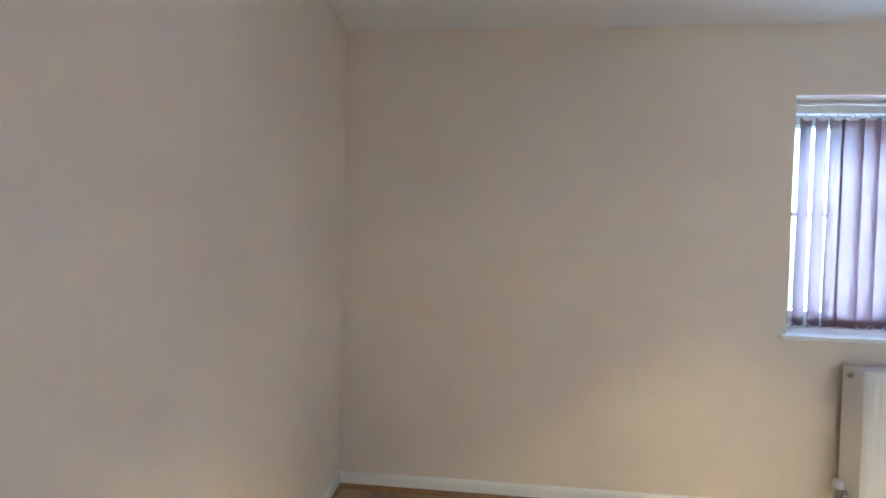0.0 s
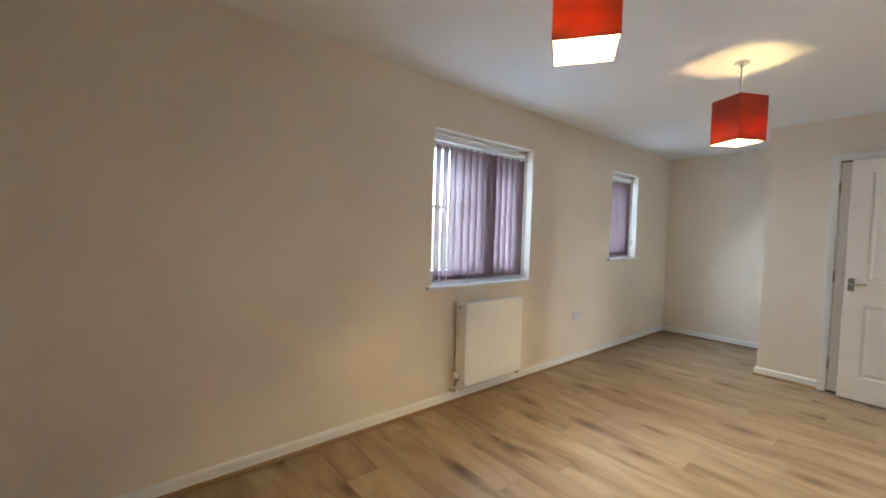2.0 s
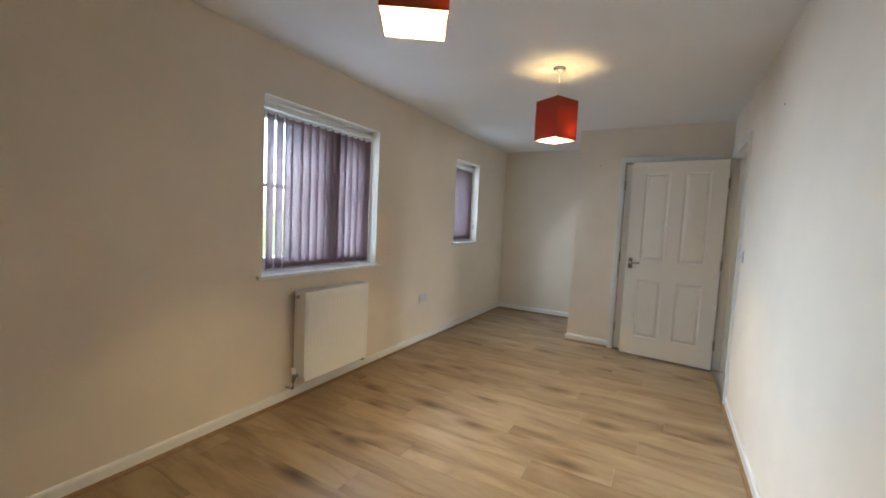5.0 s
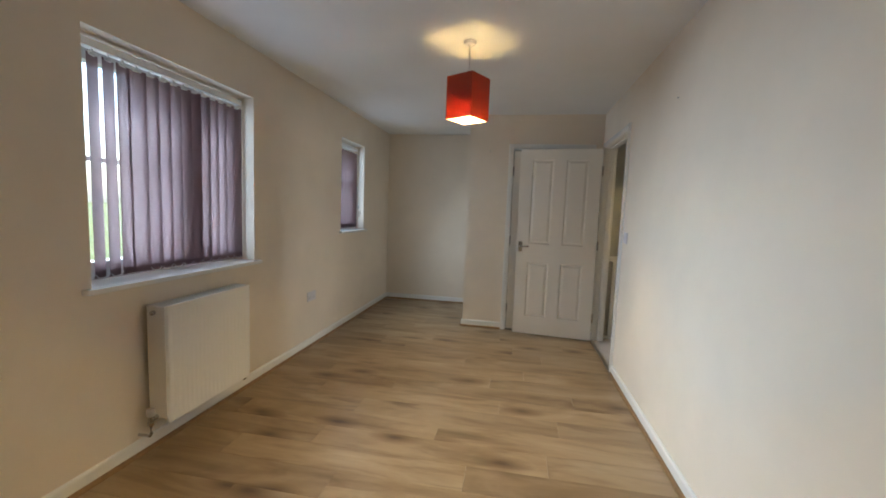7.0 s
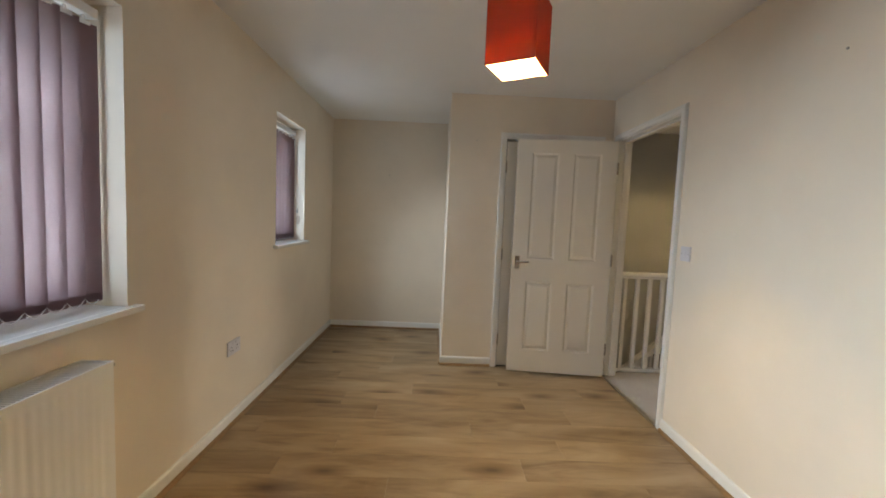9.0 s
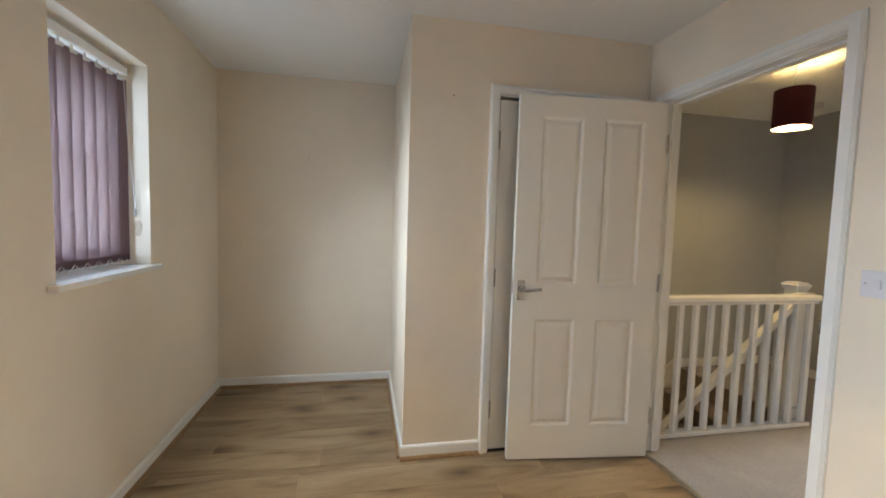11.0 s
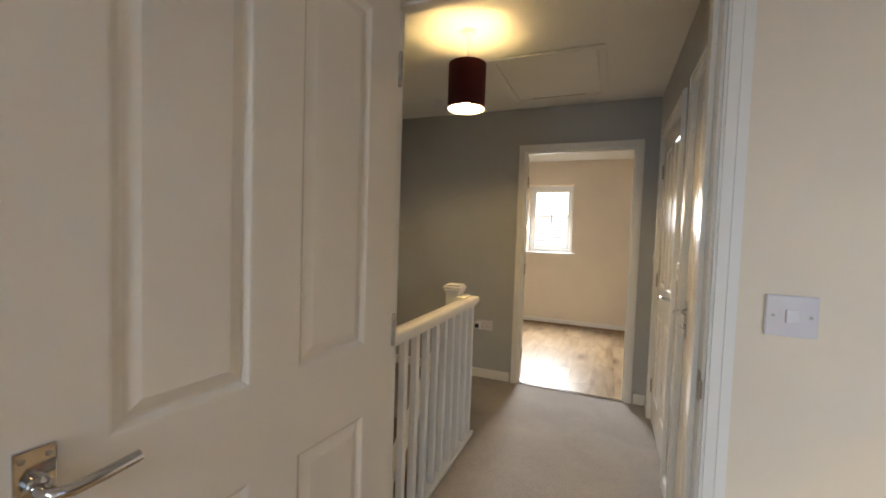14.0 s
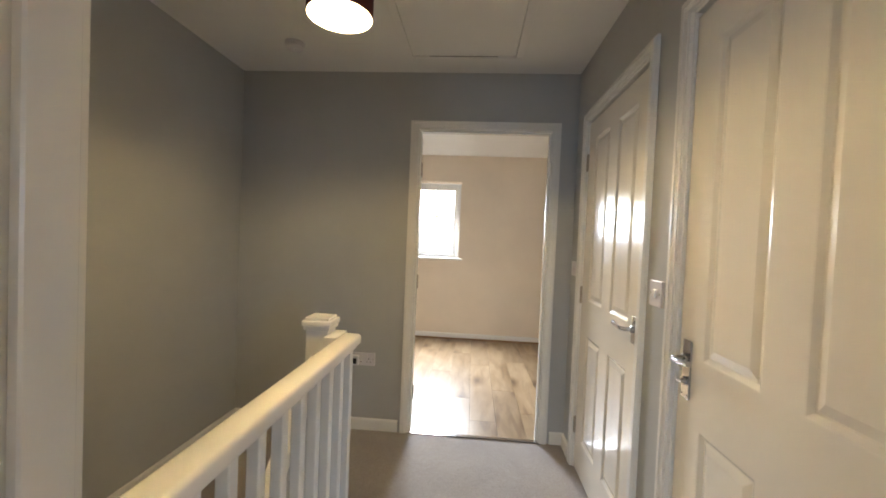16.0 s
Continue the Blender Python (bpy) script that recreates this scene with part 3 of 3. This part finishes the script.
lever_handle(leaf1, 0.772, 0.95, -0.038, -1)
hinges(leaf1, -0.004, -0.002)
part("latch_plate", boxes((0.8148, 0.8158, -0.031, -0.007, 0.93, 1.0)), M_STEEL, leaf1, "steel latch plate")
part("strike_plate", boxes((-0.0005, 0.0012, -0.035, -0.006, 0.93, 1.0), (-0.0005, 0.004, -0.006, 0.012, 0.945, 0.985)), M_BRASSY, d1, "dull metal strike plate")

# cupboard door, shut, behind it
w2 = D2[1] - D2[0] - 0.044
d2, leaf2 = door_set("door_2", pose(XP, D2[0] + 0.022, 0, 0, 0, 90), w2, 0.09, "white cupboard door, shut", Matrix.Identity(4), 0, w2 - 0.006, sides=(0,))
leaf2.matrix_basis = pose(0.003, -0.006, 0.010)
hinges(leaf2, w2 - 0.004, 0.001)

# far room doorway, leaf open into that room
w3 = D3[1] - D3[0] - 0.044
d3, leaf3 = door_set("door_3", pose(D3[1] - 0.022, YL, 0, 0, 0, 180) @ pose(0, 0, 0), w3, 0.1, "white door to the far room standing open", Matrix.Identity(4), 0, w3 - 0.006, stop_y=(-0.058, -0.02))
d3.matrix_basis = pose(D3[0] + 0.022, YL, 0)
leaf3.matrix_basis = pose(w3 + 0.004, -0.125, 0.010, 0, 0, -9.0)
hinges(d3, w3 - 0.006, -0.096)
part("threshold_strip", boxes((0.002, w3 - 0.002, -0.022, 0.012, 0.0, 0.006), bevel=0.002), M_CHROME, d3, "silver carpet strip")

# two landing doors, shut
w4 = D4[1] - D4[0] - 0.044
d4, leaf4 = door_set("door_4", pose(XL, D4[1] - 0.022, 0, 0, 0, -90), w4, 0.09, "glossy white landing door with a lever and thumb turn, shut", Matrix.Identity(4), 0, w4 - 0.006, sides=(0,))
leaf4.matrix_basis = pose(0.003, -0.008, 0.010)
lever_handle(leaf4, w4 - 0.055, 0.94, 0.0, -1, 0.17, True)
w5 = D5[1] - D5[0] - 0.044
d5, leaf5 = door_set("door_5", pose(XL, D5[1] - 0.022, 0, 0, 0, -90), w5, 0.09, "glossy white landing cupboard door, shut", Matrix.Identity(4), 0, w5 - 0.006, sides=(0,))
leaf5.matrix_basis = pose(0.003, -0.008, 0.010)
lever_handle(leaf5, 0.05, 0.965, 0.0, 1)
hinges(leaf5, w5 - 0.004, 0.001)
structure("trim", boxes((4.252, 5.104, YS - 0.012, YS + 0.022, -0.001, 0.007), bevel=0.002), M_STEEL, "metal strip between boards and carpet", "trim")


# ---- radiator ----
def radiator(m, w, h, depth):
    """Double-panel radiator: local x along the wall, y out from it, z up from the lower edge."""
    r = thing("radiator", m, "cream-white enamelled panel radiator under the window", "radiator")
    for y0, y1, nm in ((depth - 0.012, depth, "front_panel"), (0.034, 0.046, "back_panel")):
        bm = bmesh.new()
        n = int(w / 0.0333)
        cols = [0.012]
        for i in range(n):
            c = 0.03 + (w - 0.06) * (i + 0.5) / n
            cols += [c - 0.011, c - 0.006, c + 0.006, c + 0.011]
        cols.append(w - 0.012)
        rows = [0.0, 0.028, 0.040, h - 0.040, h - 0.028, h]
        grid = []
        for j, z in enumerate(rows):
            line = []
            for i, x in enumerate(cols):
                deep = 2 <= j <= 3 and 0 < i < len(cols) - 1 and (i - 1) % 4 in (1, 2)
                line.append(bm.verts.new((x if 0 < j < 5 else x, y1 - (0.003 if deep else 0), z)))
            grid.append(line)
        for a, b in zip(grid, grid[1:]):
            for i in range(len(cols) - 1):
                bm.faces.new((a[i], a[i + 1], b[i + 1], b[i]))
        box(bm, 0.012, w - 0.012, y0 - 0.004, y1 - 0.007, 0.001, h - 0.001)
        part(nm, bm, M_RAD, r, "", True)
    part("side_panel", boxes((0.0, 0.011, 0.032, depth - 0.003, 0.03, h + 0.003), bevel=0.002), M_RAD, r)
    part("side_panel", boxes((w - 0.011, w, 0.032, depth - 0.003, 0.03, h + 0.003), bevel=0.002), M_RAD, r)
    bm = boxes((0.0, w, depth - 0.008, depth - 0.002, h - 0.004, h + 0.004), (0.0, w, 0.032, 0.040, h - 0.004, h + 0.004))
    for i in range(int(w / 0.012)):
        box(bm, 0.012 + i * 0.012, 0.0155 + i * 0.012, 0.038, depth - 0.006, h - 0.003, h + 0.003)
    part("top_grille", bm, M_RAD, r)
    part("vent_plug", moved(lathe([(0.013, 0), (0.013, 0.012), (0.008, 0.014), (0.008, 0.024), (0.011, 0.025), (0.011, 0.034), (0.006, 0.036)], 16), pose(0.002, 0.105, h - 0.022, 0, -90, 0)), M_STEEL, r)
    part("vent_plug", moved(lathe([(0.012, 0), (0.012, 0.018), (0.007, 0.022)], 16), pose(w - 0.002, 0.075, h - 0.03, 0, 90, 0)), M_CHROME, r)
    for x, s in ((0.0, -1), (w, 1)):
        v = part("valve", joined(moved(lathe([(0.012, 0), (0.012, 0.02), (0.009, 0.022), (0.009, 0.034)], 16), pose(x, 0.075, 0.035, 0, 90 * s, 0)), moved(lathe([(0.008, -0.035), (0.015, -0.03), (0.015, -0.012), (0.011, -0.01), (0.011, 0.02)], 16), pose(x + s * 0.035, 0.075, 0.035))), M_CHROME, r, "chrome radiator valve", True)
        part("valve_cap", moved(lathe([(0.014, 0.018), (0.019, 0.022), (0.019, 0.05), (0.016, 0.056), (0.004, 0.058)], 18), pose(x + s * 0.035, 0.075, 0.035)), M_PLAST, v, "white plastic valve cap", True)
        part("pipe", tube([(x + s * 0.035, 0.075, 0.0), (x + s * 0.035, 0.075, -0.04), (x + s * 0.035, 0.068, -0.052), (x + s * 0.035, 0.0, -0.055)], 0.0075, 10), M_CHROME, r, "", True)
    for x in (0.1, w - 0.13):
        part("wall_bracket", boxes((x, x + 0.03, 0.0, 0.034, 0.08, h - 0.05), bevel=0.002), M_RAD, r)
    return r


radiator(pose(3.075, YN, 0.158, 0, 0, 180), 0.652, 0.612, 0.14)


# ---- pendant lamps ----
def pendant(m, turn, bottom, top, side=0.196, round_shade=False, label=""):
    """Ceiling rose, cord, bulb and shade; the local origin is on the ceiling."""
    p = thing("pendant_lamp", m, label, "lamp", "pendant lamps")
    part("ceiling_rose", lathe([(0.040, 0.0), (0.040, -0.010), (0.034, -0.020), (0.012, -0.026), (0.006, -0.034)], 28), M_PLAST, p, "white ceiling rose", True)
    zb, zt = bottom - TOP, top - TOP
    part("cord", tube([(0, 0, -0.03), (0, 0, zt - 0.055)], 0.0032, 8), M_PLAST, p)
    zc = zt - (0.08 if round_shade else 0.147)
    drop = 0.12 if round_shade else 0.0
    part("bulb_holder", lathe([(0.008, zt - 0.02), (0.017, zt - 0.03), (0.017, zc + 0.052), (0.013, zc + 0.046)], 20), M_PLAST, p, "", True)
    part("bulb_cap", lathe([(0.012, zc + 0.046), (0.0125, zc + 0.026), (0.009, zc + 0.017)], 20), M_STEEL, p, "", True)
    globe = [(0.0205 * math.sin(a), zc + 0.0205 * math.cos(a) - (drop if a > 1.57 else 0)) for a in [0.48 + i * 2.6 / 9 for i in range(10)]]
    part("bulb", lathe(globe, 24), M_BULB2 if round_shade else M_BULB, p, "glowing warm bulb", True)
    rot = pose(0, 0, 0, 0, 0, turn)
    spokes = [moved(tube([(0.015, 0, zt - 0.035), (side / 2 - 0.004, 0, zt - 0.012)], 0.0016, 6), pose(0, 0, 0, 0, 0, turn + a)) for a in ((0, 120, 240) if round_shade else (0, 90, 180, 270))]
    part("shade_spider", joined(*spokes), M_PLAST, p)
    if round_shade:
        def ring(r0, r1):
            return lathe([(r0, zb), (r0, zt), (r1, zt), (r1, zb), (r0, zb)], 48, False)
        shade = part("shade", ring(side / 2, side / 2 - 0.0012), M_MAROON, p, "dark maroon round cloth shade", True)
        part("shade_lining", ring(side / 2 - 0.0016, side / 2 - 0.0028), M_LINING_DENSE, shade, "white lining", True)
    else:
        def sleeve(a, t):
            b = a - t
            return moved(boxes((-a, a, -a, -b, zb, zt), (-a, a, b, a, zb, zt), (-a, -b, -b, b, zb, zt), (b, a, -b, b, zb, zt)), rot)
        shade = part("shade", sleeve(side / 2, 0.0012), M_RED, p, "red cloth square shade")
        part("shade_lining", sleeve(side / 2 - 0.0016, 0.0012), M_LINING, shade, "pale lining")
        a = side / 2 + 0.0006
        part("shade_rim", moved(joined(boxes((-a, a, -a, -a + 0.003, zb - 0.001, zb + 0.005), (-a, a, a - 0.003, a, zb - 0.001, zb + 0.005), (-a, -a + 0.003, -a + 0.003, a - 0.003, zb - 0.001, zb + 0.005), (a - 0.003, a, -a + 0.003, a - 0.003, zb - 0.001, zb + 0.005))), rot), M_RED, shade)
    return p


pendant(pose(1.583, 0.482, TOP), 33, 1.89, 2.155, label="red square cloth pendant lamp, lit, on a white cord")
pendant(pose(3.35, 0.50, TOP), 61, 1.89, 2.155, label="red square cloth pendant lamp, lit, on a white cord")
pendant(pose(5.20, -1.69, TOP), 0, 1.965, 2.20, 0.20, True, "dark maroon drum pendant lamp, lit, over the landing")


# ---- balustrade and staircase ----
bal = thing("balustrade", pose(5.24, YL0, 0), "white painted landing balustrade with square balusters", "balustrade")
prof = [(-0.038, 0.864), (-0.038, 0.888), (-0.034, 0.896), (-0.026, 0.900), (0.026, 0.900), (0.034, 0.896), (0.038, 0.888), (0.038, 0.864), (0.022, 0.856), (0.020, 0.842), (-0.020, 0.842), (-0.022, 0.856)]
part("handrail", joined(prism(prof, "y", 0.0, -1.262), boxes((0.034, 0.085, -1.305, -1.17, 0.85, 0.901), bevel=0.004)), M_RAIL, bal, "white handrail", True)
part("base_rail", boxes((-0.03, 0.03, -1.262, 0.0, 0.0, 0.028), bevel=0.004), M_RAIL, bal)
for i in range(11):
    part("baluster", boxes((-0.016, 0.016, -0.116 - i * 0.112 + 0.0, -0.084 - i * 0.112, 0.028, 0.844), bevel=0.003, segments=1), M_RAIL, bal)
newel = part("newel_post", boxes((0.08, 0.17, -1.295, -1.205, -0.30, 0.918), bevel=0.004), M_RAIL, bal, "white square newel post")
part("newel_cap", joined(boxes((0.072, 0.178, -1.303, -1.197, 0.918, 0.934), bevel=0.003), boxes((0.066, 0.184, -1.309, -1.191, 0.934, 0.956), bevel=0.006), boxes((0.076, 0.174, -1.299, -1.201, 0.956, 0.968), bevel=0.005)), M_RAIL, newel, "white moulded newel cap")

stairs = thing("staircase", pose(WELL[0], WELL[2], 0), "carpeted stairs going down between white strings", "stairs", kind="structure")
RISE, GO = 0.19, 0.225
for k in range(1, 6):
    y0, y1 = (k - 1) * GO, k * GO + (0.1 if k == 5 else 0)
    part("tread", boxes((0.03, 1.045, y0, y1, -RISE * k - 0.03, -RISE * k), (0.03, 1.045, y0 - 0.012, y0 + 0.006, -RISE * k, -RISE * (k - 1) - 0.002), bevel=0.006), M_CARPET_SHADED, stairs, "carpeted step with its dim brown shade put into the colour")
slope = RISE / GO
for x0, x1, nm in ((0.0, 0.03, "string"), (1.045, 1.064, "wall_string")):
    pr = [(-0.02, 0.09), (0.06, 0.09), (1.24, 0.09 - 1.2 * slope), (1.24, -0.45 - 1.2 * slope), (-0.02, -0.40)]
    part(nm, prism(pr, "x", x0, x1), M_RAIL, stairs, "white painted stair string")
hr = [(0.035, 0.765), (0.035, 0.82), (1.22, 0.82 - 1.185 * slope), (1.22, 0.765 - 1.185 * slope)]
part("stair_handrail", joined(prism(hr, "x", 0.05, 0.105)), M_RAIL, stairs, "white sloping handrail")
for i in range(10):
    y = 0.12 + i * 0.112
    part("stair_baluster", boxes((0.062, 0.094, y - 0.016, y + 0.016, 0.05 - slope * y - 0.06, 0.785 - slope * (y - 0.02)), bevel=0.003, segments=1), M_RAIL, stairs)


# ---- switches and sockets ----
def plate(name, m, w, h, label, kind):
    """A moulded wall plate: local x along the wall, y out of it."""
    p = thing(name, m, label, kind)
    part("plate", boxes((-w / 2, w / 2, 0.0, 0.0095, -h / 2, h / 2), bevel=0.003), M_PLAST, p)
    for x in (-w / 2 + 0.013, w / 2 - 0.013):
        part("screw", moved(lathe([(0.0038, 0), (0.0036, 0.0012), (0.002, 0.0016)], 10), pose(x, 0.0092, 0, -90)), M_STEEL, p)
    return p


def switch(m, label):
    s = plate("light_switch", m, 0.090, 0.088, label, "switch")
    part("rocker", moved(boxes((-0.011, 0.011, -0.003, 0.006, -0.014, 0.014), bevel=0.0015), pose(0, 0.0095, 0, 4)), M_PLAST, s)
    return s


switch(pose(4.096, YS, 1.15), "white single light switch on the cream wall")
switch(pose(XL, -1.886, 1.145, 0, 0, -90), "white light switch between the landing doors")
switch(pose(XL, -3.0, 1.15, 0, 0, -90), "white light switch in the landing corner")


def socket(m, label):
    s = plate("wall_socket", m, 0.146, 0.086, label, "socket")
    for x in (-0.032, 0.032):
        part("socket_face", boxes((x - 0.02, x + 0.02, 0.0092, 0.0102, -0.03, 0.012)), M_PLAST, s)
        for dx, dz in ((0, 0.004), (-0.011, -0.016), (0.011, -0.016)):
            # Raised dark blocks stand in for the shade inside the pin holes.
            part("pin_hole_shade", boxes((x + dx - 0.003, x + dx + 0.003, 0.0098, 0.0106, dz - 0.003, dz + 0.003)), M_DARK, s)
        part("socket_switch", boxes((x * 0.55 - 0.005, x * 0.55 + 0.005, 0.009, 0.013, 0.02, 0.034), bevel=0.001, segments=1), M_PLAST, s)
    return s


socket(pose(4.135, YN, 0.472, 0, 0, 180), "white double socket low on the window wall")
s2 = socket(pose(5.455, YL, 0.475, 0, 0, 0), "white double socket low on the grey landing wall")
plug = thing("plug", pose(5.512, YL + 0.0106, 0.475), "white plug-in unit in the landing socket", "plug")
part("plug_body", boxes((-0.026, 0.026, 0.0, 0.042, -0.034, 0.03), bevel=0.006), M_PLAST, plug)
part("plug_top", boxes((-0.018, 0.018, 0.0425, 0.046, -0.02, 0.016), bevel=0.002), M_DARK, plug)

# ---- ceiling things on the landing ----
hatch = thing("loft_hatch", pose(4.865, -2.47, TOP), "white loft hatch with a plain moulded frame", "hatch")
HW, HL, FW = 0.345, 0.415, 0.045
part("hatch_frame", boxes((-HW, HW, HL - FW, HL, -0.014, 0.0), (-HW, HW, -HL, -HL + FW, -0.014, 0.0), (-HW, -HW + FW, -HL + FW, HL - FW, -0.014, 0.0), (HW - FW, HW, -HL + FW, HL - FW, -0.014, 0.0), bevel=0.004), M_CEIL, hatch, "white hatch frame")
part("hatch_panel", boxes((-HW + FW + 0.003, HW - FW - 0.003, -HL + FW + 0.003, HL - FW - 0.003, -0.006, -0.001), bevel=0.001, segments=1), M_CEIL, hatch, "white hatch panel")
# Dark strip laid along the panel edge to imitate shade in the gap.
part("hatch_gap_shade", boxes((-0.2, 0.2, -HL + FW - 0.002, -HL + FW + 0.004, -0.0075, -0.002)), M_DARK, hatch, "dark strip painted as the shade in the hatch edge gap")
alarm = thing("smoke_alarm", pose(5.82, -2.70, TOP), "white round smoke alarm on the ceiling", "smoke alarm")
part("alarm_base", lathe([(0.055, 0.0), (0.055, -0.010), (0.050, -0.014)], 32), M_PLAST, alarm, "", True)
part("alarm_cover", lathe([(0.050, -0.014), (0.049, -0.030), (0.040, -0.038), (0.012, -0.040)], 32), M_PLAST, alarm, "", True)
part("test_button", lathe([(0.009, -0.040), (0.008, -0.043)], 16), M_PLAST, alarm)
for nm, m in (("wall_nail", pose(XE, 1.354, 1.772, 0, -90, 0)), ("wall_nail", pose(XP, 0.475, 1.985, 0, -90, 0)), ("wall_nail", pose(3.25, YS, 1.99, -90, 0, 0))):
    tagged(part(nm, lathe([(0.0045, 0.0), (0.005, 0.004), (0.003, 0.006)], 10), M_STEEL, None, "small nail in the painted wall", m=m), "", "nail", "wall nails")


# ---- outside ----
structure("ground", boxes((-400, 400, -400, 400, -2.9, -2.85)), M_GRASS, "rough lawn reaching the horizon", "ground")


def house(m, w, d, h, ridge):
    """A plain brick house with a tiled gable roof and windows."""
    hs = thing("house", m, "red brick house with a grey tiled roof across the gardens", "house")
    part("wall", boxes((-w / 2, w / 2, -d / 2, d / 2, 0, h)), M_BRICK, hs)
    bm = bmesh.new()
    n = 16
    for s in (-1, 1):
        for i in range(n):
            a, b = i / n, (i + 1) / n
            y0, y1 = s * (d / 2 + 0.4) * (1 - a), s * (d / 2 + 0.4) * (1 - b)
            z0, z1 = h - 0.1 + (ridge - h) * a, h - 0.1 + (ridge - h) * b
            v = [bm.verts.new(c) for c in ((-w / 2 - 0.3, y0, z0 + 0.04), (w / 2 + 0.3, y0, z0 + 0.04), (w / 2 + 0.3, y1, z1 + 0.012), (-w / 2 - 0.3, y1, z1 + 0.012), (-w / 2 - 0.3, y0, z0), (w / 2 + 0.3, y0, z0))]
            bm.faces.new(v[:4])
            bm.faces.new((v[4], v[5], v[1], v[0]))
    part("roof", bm, M_TILE, hs)
    part("gable", prism([(-d / 2, h), (d / 2, h), (0, ridge - 0.15)], "x", -w / 2, w / 2), M_BRICK, hs)
    for x in (-w / 4, w / 4):
        for z in (0.9,):
            wd = part("window", boxes((x - 0.6, x + 0.6, d / 2 - 0.02, d / 2 + 0.04, z, z + 1.1), bevel=0.01), M_UPVC, hs)
            part("pane", boxes((x - 0.53, x - 0.02, d / 2 + 0.035, d / 2 + 0.045, z + 0.07, z + 1.03), (x + 0.02, x + 0.53, d / 2 + 0.035, d / 2 + 0.045, z + 0.07, z + 1.03)), M_DARK, wd)
    return hs


house(pose(6.0, -18.0, -2.85), 12.0, 8.0, 2.9, 5.1)


# ---- floor boards ----
plank_cache = {}


def plank(parent, x0, x1, y0, y1):
    """One board, lying along y; boards of one size share a mesh."""
    w, l = round(x1 - x0, 3), round(y1 - y0, 3)
    if w < 0.01 or l < 0.02:
        return
    if (w, l) not in plank_cache:
        bm = bmesh.new()
        e, c = 0.0003, 0.0010
        lo = [bm.verts.new((x, y, -0.0115)) for x, y in ((e, e), (w - e, e), (w - e, l - e), (e, l - e))]
        mid = [bm.verts.new((x, y, -0.0012)) for x, y in ((e, e), (w - e, e), (w - e, l - e), (e, l - e))]
        top = [bm.verts.new((x, y, 0)) for x, y in ((c, c), (w - c, c), (w - c, l - c), (c, l - c))]
        for a, b in ((lo, mid), (mid, top)):
            for i in range(4):
                bm.faces.new((a[i], a[(i + 1) % 4], b[(i + 1) % 4], b[i]))
        bm.faces.new(top)
        me = bpy.data.meshes.new("floor_board")
        bm.to_mesh(me)
        bm.free()
        me.materials.append(M_OAK)
        plank_cache[(w, l)] = me
    ob = new("floor_board", plank_cache[(w, l)])
    ob.location = (x0, y0, 0)
    ob.parent = parent


def lay(parent, xa, xb, ya, yb, width=0.192, length=1.285, begin=0.0):
    rng = random.Random(round(xa * 100) + round(ya * 10))
    x, row = xa, 0
    while x < xb - 1e-4:
        x1 = min(x + width, xb)
        y = ya
        first = (0.36, 0.92, 0.62, 1.18, 0.48, 0.78)[row % 6] * length * 0.85 + rng.uniform(-0.06, 0.06)
        while y < yb - 1e-4:
            y1 = min(y + first, yb)
            plank(parent, x, x1, y, y1)
            y, first = y1, length
        x, row = x1, row + 1


boards = tagged(new("floor_boards"), "oak laminate floor boards laid across the bedroom", "floor", "", "structure")
lay(boards, 0.0, XP, YS, YN)
lay(boards, XP, XE, YP, YN)
boards2 = tagged(new("floor_boards"), "oak laminate floor boards in the far room", "floor", "", "structure")
lay(boards2, XR, XE, YR, YL - 0.02)
